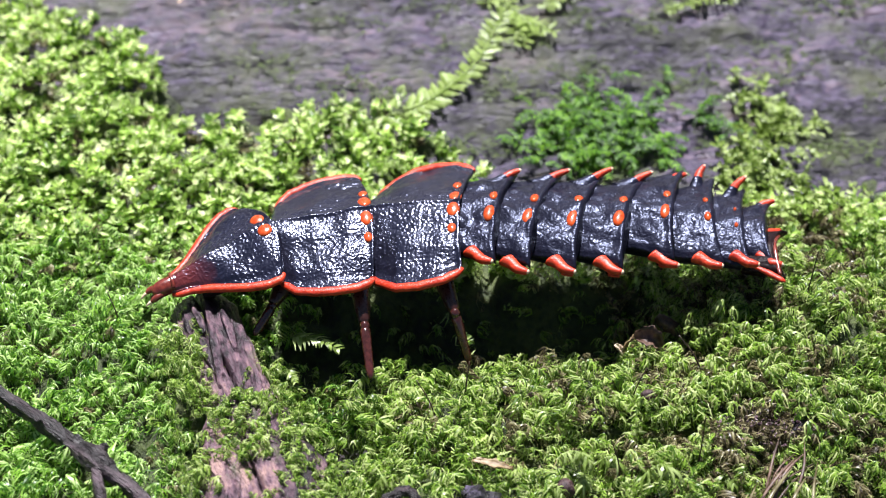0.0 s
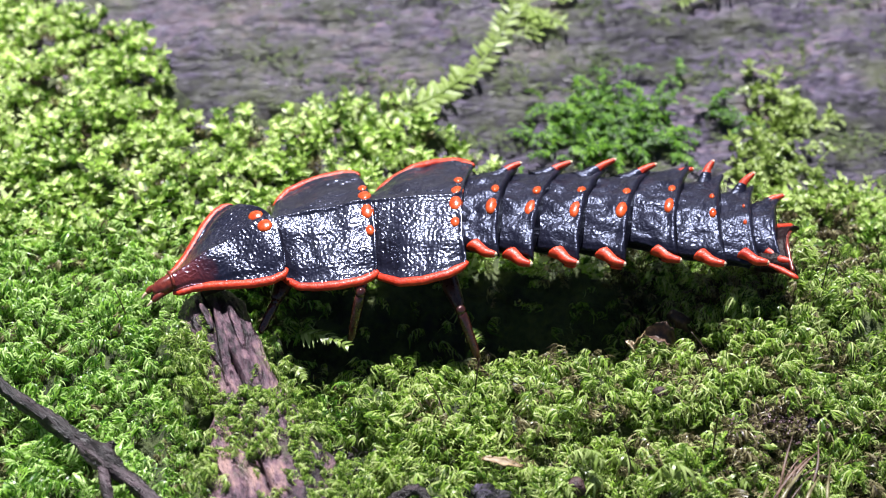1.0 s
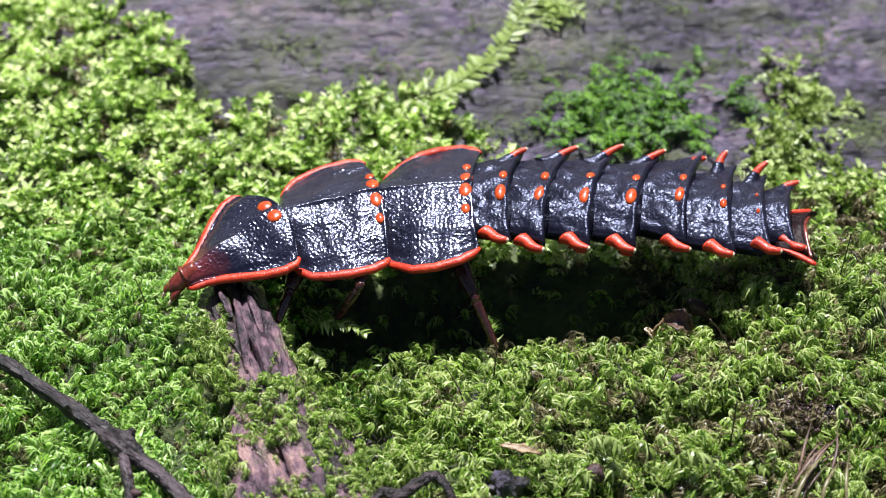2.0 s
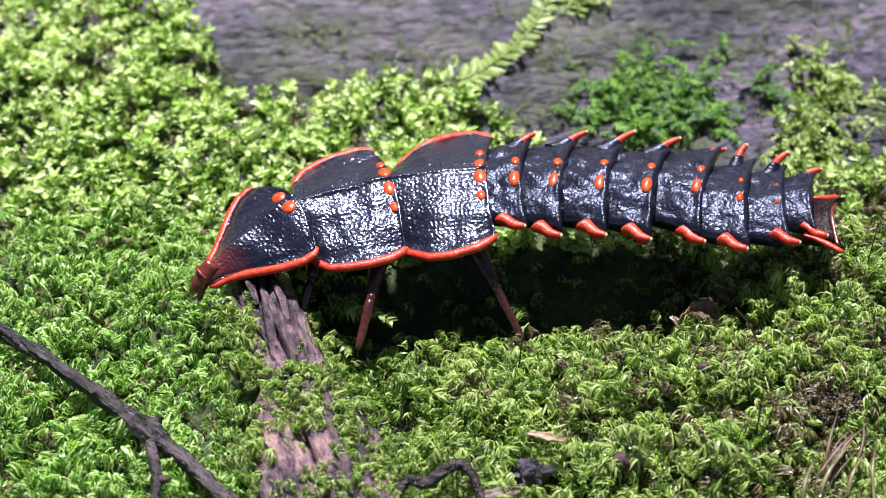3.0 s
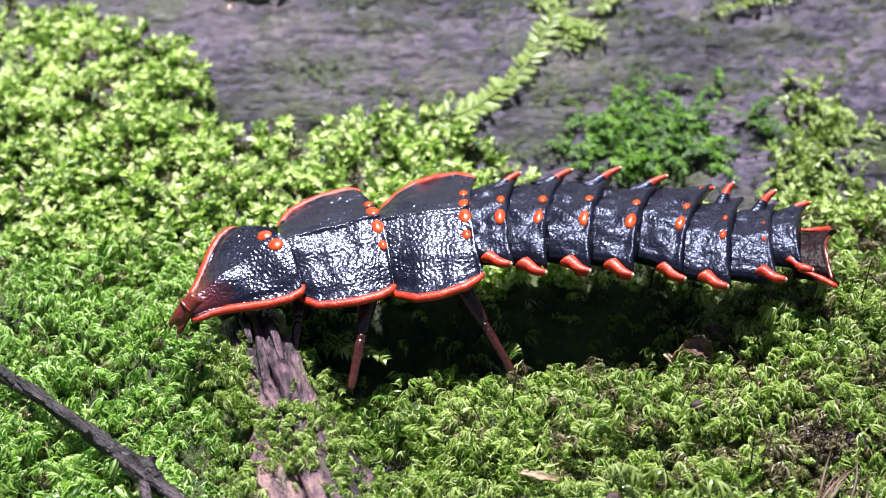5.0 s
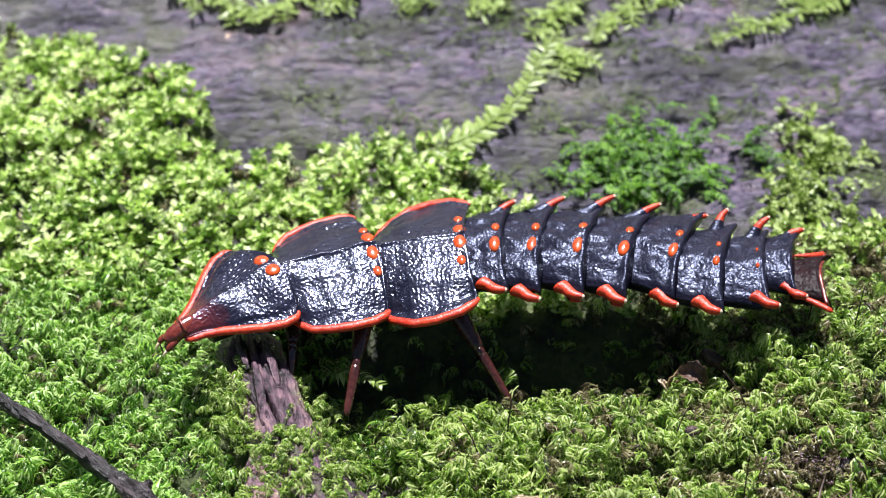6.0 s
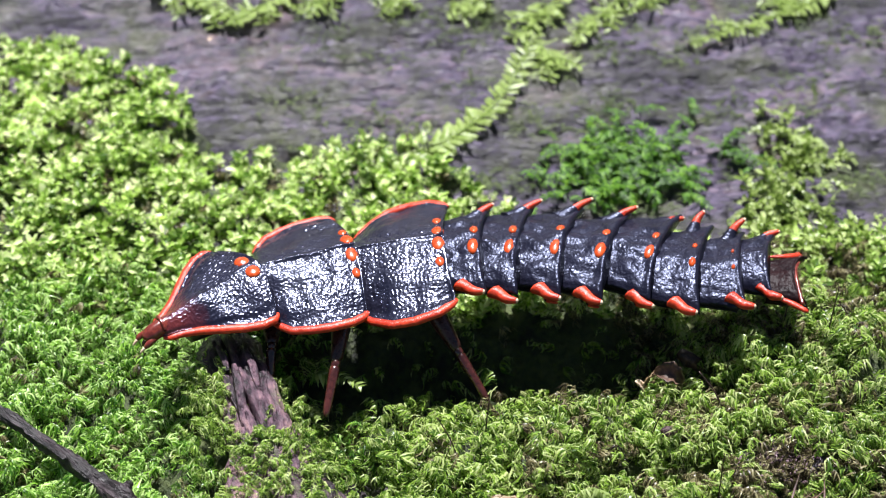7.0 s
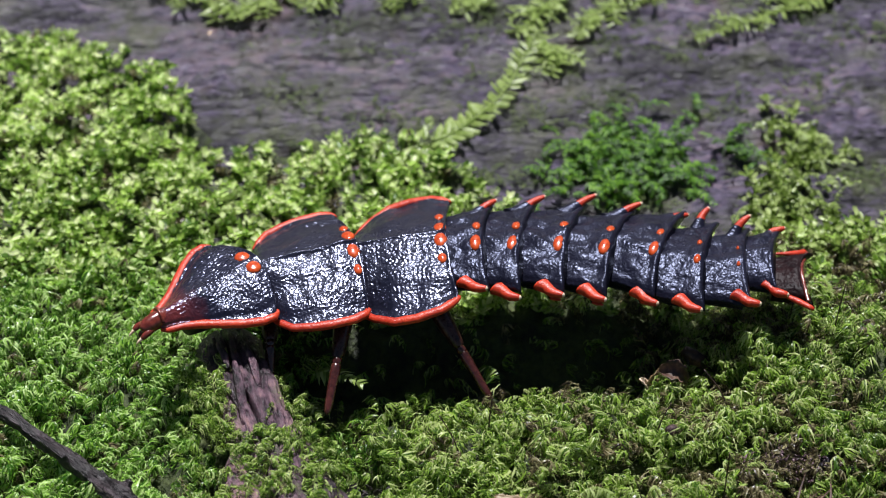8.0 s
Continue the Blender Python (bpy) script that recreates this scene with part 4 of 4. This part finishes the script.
for ob, top in ((MESONOTUM, meso_top), (METANOTUM, meta_top)):
    for j in (0, -1):
        rim(ob, top[8::2, j] + (0, 0, -0.2), 0.42)
    for sy in (-1, 1):
        for yy, wide, long in ((1.0, 0.56, 0.8), (2.85, 0.42, 0.56)):
            spot(ob, -0.5, sy * yy, near_z(top, -0.5, sy * yy), wide, long, tilt=-12 * sy)
    belly(ob, 8.2, 3.5, -3.6, 0.5)

# abdomen: length, half width, tip of the far spine, tip of the near spine, in each segment's own space
SEGMENTS = [(4.6, 5.0, (1.04, 5.83, -0.34), (0.52, -5.75, -1.57)), (4.6, 5.3, (1.4, 6.41, -0.24), (0.76, -6.38, -1.99)), (4.9, 5.3, (1.41, 6.48, 0.09), (0.79, -6.37, -1.72)),
            (4.9, 5.3, (1.18, 6.31, -0.1), (0.79, -6.25, -1.78)), (5.1, 5.2, (0.93, 5.84, -0.92), (1.16, -6.02, -2.14)), (4.6, 5.0, (-0.39, 6.24, 0.26), (0.49, -6.04, -1.43)),
            (4.2, 4.5, (0.52, 5.49, 0.51), (1.18, -5.22, -0.85)), (3.8, 3.5, (1.05, 4.2, -0.34), (1.51, -4.18, -1.12)), (1.5, 2.9, (1.46, 3.98, -1.19), (1.85, -3.98, -0.88))]
ABDOMEN = []


def spine(parent, base, tip, lift, size, dark=0.3, name="spine", root=2.0):
    b, t = np.array(base, float), np.array(tip, float)
    mid = b * 0.42 + t * 0.58 + np.array([-0.45, (t - b)[1] * 0.14, lift])
    c = smooth_curve([b, mid, t], 16)
    r = size * np.interp(np.arange(16), [0, 3, 8, 13, 15], [root, 0.5 + 0.5 * root, 0.9, 0.56, 0.3])
    v, f = tube(c, r, 10, flat=0.72)
    me = mesh_of(name, v, f, SHELL)
    me.materials.append(RIM)
    for p in me.polygons:
        ring = min(p.vertices) // 10
        p.material_index = 1 if ring >= dark * 16 else 0
    part(name, me, parent, "curved spine with an orange-red tip")


def horn(parent, points, long, thick, dark, fat=1.0):
    """A spine with a long fin-like root that runs out of the plate's corner."""
    c = smooth_curve(points, 18)
    d = np.gradient(c, axis=0)
    d /= np.linalg.norm(d, axis=1)[:, None]
    sections = []
    for i in range(18):
        half = np.interp(i, [0, 4, 9, 14, 16, 17], [long, 0.55 * long + 0.1, 0.36 * fat, 0.27 * fat, 0.19 * fat, 0.08])
        deep = np.interp(i, [0, 5, 10, 14, 16, 17], [thick, 0.8 * thick, 0.32 * fat, 0.25 * fat, 0.18 * fat, 0.08])
        u = np.array([1.0, 0, 0]) - d[i] * d[i][0]
        u /= np.linalg.norm(u)
        sections.append((c[i] - u * max(0, half - 0.4) * 0.9, u * half, np.cross(d[i], u) * deep))
    me = mesh_of("spine", *lathe(sections, 12), ABDOMEN_SHELL)
    for m in (RIM, PALE):
        me.materials.append(m)
    for p in me.polygons:
        ring = min(p.vertices) // 12
        # pale tip, with its whitish highlight put into the colour
        p.material_index = 2 if ring >= 16 else 1 if ring >= dark * 18 else 0
    part("spine", me, parent, "curved spine with an orange-red tip")


for k, (length, hw, far_tip, near_tip) in enumerate(SEGMENTS):
    nx, half_n = 44, 61
    g = hw / 4.9
    fall, deep = 1.5 * g, 2.7 * g
    verts, faces = [], []
    low_n = 31
    sides = half_n + low_n
    for i in range(nx):
        s = i / (nx - 1)
        w = hw * (0.86 + 0.14 * s ** 0.8) * (1 + 0.015 * math.exp(-((s - 0.95) / 0.05) ** 2))
        sink = -0.75 * (1 - s) ** 1.3 + 0.07 * math.exp(-((s - 0.93) / 0.05) ** 2) - 0.25 * float(step(0.97, 1, s))
        for j in range(sides):
            if j < half_n:                      # back of the ring, from one side to the other
                v = 1 - 2 * j / (half_n - 1)
                a = abs(v)
                x0 = -length * (1 - s) + 0.75 * a ** 3 * s + ((1.2 - 0.5 * (1 - v * v)) * s if k == 8 else 0)
                y0, z0 = v * w, -fall * (0.5 if v > 0 else 1.0) * a ** 1.6 - (0.1 if v > 0 else 0.3) * float(step(0.9, 1, a)) + sink
                y0 += ((1.3 * g * (s ** 1.6 - 0.35) if v > 0 else 0.45 * float(step(0.5, 1, s))) if k < 8 else 0.0) * v * a ** 3
                fade = float(step(0, 0.08, s) * (1 - step(0.9, 1, s)))
                z0 += fade * (0.09 * wrinkle(x0, v * 5.5 * g, 40.0 + k, 0.34) + 0.3 * noise.noise(Vector((x0 / 1.5, v * 3.4 * g, 60 + k))))
            else:                               # underside
                a = math.pi * (j - half_n + 1) / (low_n + 1)
                x0 = -length * (1 - s)
                y0, z0 = -0.9 * w * math.copysign(abs(math.cos(a)) ** 0.8, math.cos(a)), -fall - 0.45 - deep * 0.8 * math.sin(a) ** 0.8 + 0.4 * sink
            verts.append((x0, y0, z0))
    for i in range(nx - 1):
        for j in range(sides):
            b = (j + 1) % sides
            faces.append((i * sides + j, i * sides + b, (i + 1) * sides + b, (i + 1) * sides + j))
    faces.append(tuple(range(sides))[::-1])
    faces.append(tuple((nx - 1) * sides + j for j in range(sides)))
    seg = part("abdominal_segment", mesh_of("abdominal_segment", verts, faces, TAIL_SHELL if k == 8 else ABDOMEN_SHELL), BEETLE, "wrinkled black abdominal ring")
    top = np.array(verts).reshape(nx, sides, 3)[:, :half_n]
    for side in (-1, 1):
        tip = np.array(far_tip if side > 0 else near_tip)
        if k == 8:
            edge = smooth_curve([(-1.4, side * hw * 0.9, -fall), (-0.4, side * hw * 0.98, -fall), (0.6, side * (hw + 0.4), 0.5 * (tip[2] - fall)), tuple(tip)], 18)
            part("spine", mesh_of("spine", *tube(edge, np.interp(range(18), [0, 5, 11, 16, 17], [0.1, 0.2, 0.32, 0.25, 0.1]), 12, flat=0.8), RIM), seg, "curved red margin and spine of the tail")
        elif side > 0:
            root = np.array((-0.7, hw * 0.76, -fall * 0.36 - 0.7))
            horn(seg, [root, root * 0.45 + tip * 0.55 + (-0.4, 0.15, -0.02), tip], 1.0 * g, 0.42 * g, 0.42)
        else:
            root = tip + (-1.95, 1.35, -0.2)
            horn(seg, [root, root * 0.45 + tip * 0.55 + (-0.1, -0.25, -0.1), tip], 0.72 * g, 0.54 * g, 0.0, 1.25)
        if 2 <= k <= 4:
            spine(seg, (-0.5, side * hw * 0.8, -fall - 1.5), (0.45, side * (hw * 0.8 + 1.3), -fall - 1.3), -0.1, 0.3, dark=0.5, name="lower_spine")
        if k < 7:
            size = (0.84, 0.86, 0.88, 0.84, 0.8, 0.52, 0.3)[k] * (0.78 if side > 0 else 1.0)
            yy = (1.1 if side < 0 else 1.25) * g
            spot(seg, -0.68, side * yy, near_z(top, -0.68, side * yy), size * 0.58, size, tilt=-14 * side)
    if k == 8:
        end = smooth_curve([(1.4, -hw * 1.12, -fall * 0.9), (1.15, -hw * 0.8, -fall * 0.7), (0.7, 0, -0.1), (1.15, hw * 0.8, -fall * 0.7), (1.4, hw * 1.12, -fall * 0.9)], 24)
        part("tail_rim", mesh_of("tail_rim", *tube(end, [0.18] * 24, 10), SNOUT), seg, "red-brown tail margin")
    ABDOMEN.append(seg)

# small head under the shield's tip
head_curve = smooth_curve([(1.6, 0, 0), (0.4, 0, -0.05), (-0.5, 0, -0.25), (-1.15, 0, -0.6)], 14)
HEAD = part("head", mesh_of("head", *tube(head_curve, np.interp(range(14), [0, 4, 9, 12, 13], [0.7, 0.76, 0.72, 0.56, 0.3]), 18), SNOUT), BEETLE, "small glossy red-brown head")
for side in (-1, 1):
    c = smooth_curve([(-0.6, side * 0.5, -0.35), (-1.2, side * 0.62, -0.5), (-1.6, side * 0.6, -0.75)], 10)
    part("antenna", mesh_of("antenna", *tube(c, np.interp(range(10), [0, 6, 9], [0.3, 0.26, 0.14]), 10), SNOUT), HEAD, "short red-brown antenna")
    c = smooth_curve([(-1.55, side * 0.6, -0.72), (-1.85, side * 0.58, -0.9), (-2.05, side * 0.56, -1.1)], 6)
    part("antenna_tip", mesh_of("antenna_tip", *tube(c, np.linspace(0.16, 0.06, 6), 8), PALE), HEAD, "pale antenna tip")
    c = smooth_curve([(-0.95, side * 0.2, -0.75), (-1.25, side * 0.24, -1.05), (-1.3, side * 0.15, -1.3)], 8)
    part("palp", mesh_of("palp", *tube(c, np.linspace(0.2, 0.09, 8), 8), TIBIA), HEAD)
collar = [(0.9 * math.cos(a) * 0.12 + 0.45, 0.85 * math.cos(a), 0.7 * math.sin(a) + 0.1) for a in np.linspace(0.15, math.pi - 0.15, 16)]
part("collar", mesh_of("collar", *tube(collar, [0.14] * 16, 8), SNOUT), HEAD, "raised red-brown lip over the head")


# legs: a thigh along its own x, with a shin and a claw hinged at its end
def leg(thigh, shin):
    c = smooth_curve([(0, 0, 0), (thigh * 0.5, 0, 0.15), (thigh, 0, 0)], 14)
    upper = part("leg", mesh_of("leg", *tube(c, np.interp(range(14), [0, 5, 10, 12, 13], [0.8, 0.86, 0.62, 0.5, 0.2]), 14), LEG), BEETLE, "dark brown jointed leg")
    c = smooth_curve([(0, 0, 0), (shin * 0.3, 0, 0.06), (shin * 0.75, 0, 0), (shin * 0.86, 0, -0.02)], 14)
    lower = part("shin", mesh_of("shin", *tube(c, np.interp(range(14), [0, 1, 3, 8, 11, 13], [0.2, 0.42, 0.44, 0.35, 0.23, 0.12]), 14), TIBIA), upper, "glossy red-brown shin")
    c = smooth_curve([(shin * 0.84, 0, 0), (shin * 0.94, 0, 0.03), (shin * 1.02, 0, -0.14)], 6)
    part("claw", mesh_of("claw", *tube(c, np.linspace(0.15, 0.04, 6), 8), LEG), upper, "dark claw")
    knee = [((x, 0, 0.02), (0, 0.42 * math.sqrt(max(0.02, 1 - (x / 0.5) ** 2)), 0), (0, 0, 0.42 * math.sqrt(max(0.02, 1 - (x / 0.5) ** 2)))) for x in np.linspace(-0.48, 0.48, 9)]
    part("knee", mesh_of("knee", *lathe(knee, 12), TIBIA), upper, "amber knee joint", at(thigh, 0, 0))
    return upper, lower, upper.children[1]


# name: the plate it hangs on, hip in that plate's space, thigh, shin, pole
LEG_PLAN = {
    "hind_near": (METANOTUM, (-2.2, -3.6, -3.4), 5.9, 5.6), "hind_far": (METANOTUM, (-2.2, 3.6, -3.4), 5.6, 5.2),
    "middle_near": (MESONOTUM, (-1.8, -3.3, -3.2), 6.1, 5.3), "middle_far": (MESONOTUM, (-1.8, 3.6, -3.4), 5.8, 5.6),
    "front_near": (PRONOTUM, (-0.8, -2.6, -4.2), 3.2, 3.4), "front_far": (PRONOTUM, (-0.8, 2.6, -4.2), 4.2, 4.2)}
LEGS = {name: leg(a, b) for name, (_, _, a, b) in LEG_PLAN.items()}

# ---- how it moves ----
TIMES = [0, 0.5, 1, 1.5, 2, 2.5, 3, 3.5, 4, 4.5, 5, 5.5, 6, 6.5, 7, 7.5, 8]
CREEP = [2.45, 2.2, 1.85, 1.65, 1.2, 0.75, 0.35, 0.0, -0.15, -0.3, -0.37, -0.42, -0.46, -0.5, -0.5, -0.52, -0.52]
# each piece's pose (x, y, z, roll, pitch, yaw) at five moments, and how far it has come from one to the next at each time
STAGES = {
    "pronotum": ((-10.01, -5.67, 10.24, -0.4, -13.7, 26.3), (-11.01, -5.58, 10.23, 0.5, -11.7, 31.5), (-12.55, -6.12, 10.22, -0.5, -19.4, 35.3), (-13.2, -6.23, 10.27, -1.0, -14.4, 38.4), (-13.11, -6.23, 10.45, 3.2, -5.2, 38.5)),
    "mesonotum": ((-1.58, -4.4, 10.4, 1.3, -4.5, 4.1), (-2.5, -4.04, 10.4, -0.6, -5.0, 7.0), (-4.22, -4.14, 10.4, 0.8, -4.9, 12.1), (-4.64, -4.24, 10.4, -0.7, -3.5, 13.3), (-4.83, -4.13, 10.4, -0.7, -1.5, 13.7)),
    "metanotum": ((5.98, -3.77, 10.6, 1.6, -8.5, -8.3), (5.18, -3.57, 10.6, -0.3, -6.5, -5.0), (3.69, -3.16, 10.6, 0.5, -6.0, -1.5), (2.94, -3.48, 10.6, -0.9, -6.5, 0.5), (2.79, -3.2, 10.6, -0.8, -6.9, 1.5)),
    0: ((9.45, -3.56, 9.9, 1.2, 1.00, -14.0), (8.58, -3.14, 9.9, -0.1, 1.00, -11.7), (6.93, -2.58, 9.9, 0.6, 1.00, -5.4), (6.28, -2.66, 9.9, -0.4, 1.00, -4.6), (6.12, -2.84, 9.9, -2.5, 1.00, -4.4)),
    1: ((12.90, -3.70, 9.7, 1.0, 1.35, -18.7), (12.06, -3.12, 9.7, 0.3, 1.35, -17.7), (10.47, -2.55, 9.7, 0.4, 1.35, -11.7), (9.86, -2.47, 9.7, -0.4, 1.35, -11.9), (9.46, -2.66, 9.7, -1.5, 1.35, -10.8)),
    2: ((16.72, -3.95, 9.6, 1.2, 1.70, -18.3), (15.89, -3.21, 9.6, 0.6, 1.70, -18.0), (14.42, -2.85, 9.6, 0.1, 1.70, -14.2), (13.76, -2.64, 9.6, 0.3, 1.70, -14.3), (13.53, -2.73, 9.6, -1.7, 1.70, -15.2)),
    3: ((20.65, -4.07, 9.5, 0.7, 2.05, -17.7), (19.77, -3.46, 9.5, 0.1, 2.05, -18.0), (18.36, -3.43, 9.5, 0.8, 2.05, -16.7), (17.70, -3.27, 9.5, -0.0, 2.05, -18.1), (17.40, -3.44, 9.5, -1.6, 2.05, -19.0)),
    4: ((24.84, -2.87, 9.4, -0.2, 2.40, -13.7), (23.99, -2.80, 9.4, -0.8, 2.40, -15.8), (22.68, -3.45, 9.4, 0.2, 2.40, -18.2), (21.99, -3.52, 9.4, -0.2, 2.40, -20.9), (21.73, -3.61, 9.4, -1.3, 2.40, -22.1)),
    5: ((28.23, -3.71, 9.2, -0.3, 2.75, -6.3), (27.39, -4.03, 9.2, 0.5, 2.75, -9.4), (25.92, -5.13, 9.2, 0.6, 2.75, -12.5), (25.12, -5.26, 9.2, 0.2, 2.75, -14.5), (25.03, -5.14, 9.2, -0.5, 2.75, -15.3)),
    6: ((30.64, -4.57, 8.9, 0.3, 3.10, -8.1), (30.08, -4.98, 8.9, 0.5, 3.10, -7.6), (29.02, -5.38, 8.9, 0.7, 3.10, -8.1), (28.50, -5.47, 8.9, -0.6, 3.10, -9.1), (28.44, -5.44, 8.9, -1.0, 3.10, -8.7)),
    7: ((32.63, -4.90, 8.5, -1.6, 3.45, -10.7), (32.13, -5.09, 8.5, -0.4, 3.45, -10.4), (31.54, -4.75, 8.5, -0.2, 3.45, -11.0), (31.09, -4.35, 8.5, 0.5, 3.45, -12.8), (31.10, -4.39, 8.5, -0.0, 3.45, -12.3)),
    8: ((32.26, -6.91, 8, -2.7, 3.80, -14.7), (32.08, -7.06, 8, -1.8, 3.80, -13.4), (32.17, -6.61, 8, 0.1, 3.80, -13.6), (32.18, -6.31, 8, 2.3, 3.80, -11.8), (32.47, -5.99, 8, 1.6, 3.80, -11.0)),
}
BODY_STAGE = [0, 0.3, 0.77, 1, 1.35, 1.7, 2, 2.6, 2.7, 3, 3.3, 3.55, 3.75, 3.9, 4, 4, 4]
NOSE_STAGE = [0, 0.4, 0.75, 1, 1.35, 1.7, 2, 2.5, 2.85, 3, 3.3, 3.55, 3.75, 3.9, 4, 4.08, 4.35]
HEAD_NOD = [15, 15, 12, 5, -5, -12, -20, -25, -25, -25, -17, -7, 0, 3, 4, 4, 5]
POLES = {name: (0.1, 0.8 if name.endswith("far") else -0.8, 0.3) for name in LEG_PLAN}
TUCK = {0.5: 0.2, 1: 1.2, 1.5: 1.6, 2: 1.2, 2.5: 0.4}     # how far the lifted leg is drawn in
STILL = lambda place: [(t, place) for t in TIMES]
FEET = {
    "hind_near": STILL((6.7, -14.7, 0.5)), "hind_far": STILL((5.0, 6.5, 0.6)),
    "middle_near": [(0, (-1.71, -18.38, 2.3)), (0.5, (-1.86, -18.19, 2.3)), (1, (-4.34, -13.84, 2.4)), (1.5, (-6.28, -11.67, 2.6)), (2, (-7.32, -12.38, 2.2)), (2.5, (-8.14, -17.45, 2.4))] + [(t, (-7.4, -18.08, 2.4)) for t in TIMES[6:]],
    "middle_far": STILL((-8.5, 5.5, 0.6)),
    "front_near": STILL((-12.0, -14.0, 3.2)), "front_far": STILL((-16.0, 1.5, 0.8))}


def turned(name, t):
    """Where a piece of the body is at a time: its place in the world."""
    k = TIMES.index(t)
    if name == "head":
        return turned("pronotum", t) @ at(-PRON_L - 0.1, 0, -1.1, 0, HEAD_NOD[k], 0)
    u = NOSE_STAGE[k] if name == "pronotum" else BODY_STAGE[k]
    i = min(int(u), 3)
    a, b = (np.array(STAGES[name][j]) for j in (i, i + 1))
    return at(*(a + (b - a) * (u - i)))


def bent(hip, foot, thigh, shin, pole=(0.1, -0.8, 0.3)):
    """Poses of thigh and shin for a leg whose knee bends up and out."""
    h, f = np.array(hip), np.array(foot)
    way = f - h
    d = min(np.linalg.norm(way), (thigh + shin) * 0.995)
    way /= np.linalg.norm(way)
    a = math.acos(max(-1, min(1, (thigh ** 2 + d ** 2 - shin ** 2) / (2 * thigh * d))))
    pole = np.array(pole, float)
    pole -= way * (pole @ way)
    pole /= np.linalg.norm(pole)
    knee = h + thigh * (math.cos(a) * way + math.sin(a) * pole)

    def along(p, q):
        x = (q - p) / np.linalg.norm(q - p)
        y = np.cross(pole, x)
        y /= np.linalg.norm(y)
        z = np.cross(x, y)
        m = Matrix(((x[0], y[0], z[0], p[0] * MM), (x[1], y[1], z[1], p[1] * MM), (x[2], y[2], z[2], p[2] * MM), (0, 0, 0, 1)))
        return m

    end = h + way * d
    return along(h, knee), along(knee, end)


def motions():
    base = {t: at(0.4 * CREEP[k], 0, 0) for k, t in enumerate(TIMES)}
    walk(BEETLE, [(t, base[t]) for t in TIMES])
    pieces = [(PRONOTUM, "pronotum"), (HEAD, "head"), (MESONOTUM, "mesonotum"), (METANOTUM, "metanotum")] + [(ob, k) for k, ob in enumerate(ABDOMEN)]
    for ob, name in pieces:
        walk(ob, [(t, base[t].inverted() @ turned(name, t)) for t in TIMES])
    plates = {PRONOTUM: "pronotum", MESONOTUM: "mesonotum", METANOTUM: "metanotum"}
    for name, (upper, lower, claw) in LEGS.items():
        plate_ob, hip, thigh, shin = LEG_PLAN[name]
        uppers, lowers = [], []
        for t, foot in FEET[name]:
            tuck = TUCK.get(t, 0.0) if name == "middle_near" else 0.0
            start = turned(plates[plate_ob], t) @ ((Vector(hip) + Vector((0, tuck, 0))) * MM)
            a, b = bent(start / MM, foot, thigh, shin, POLES[name])
            uppers.append((t, base[t].inverted() @ a))
            lowers.append((t, a.inverted() @ b))
        walk(upper, uppers)
        walk(lower, lowers)
        walk(claw, lowers)


motions()
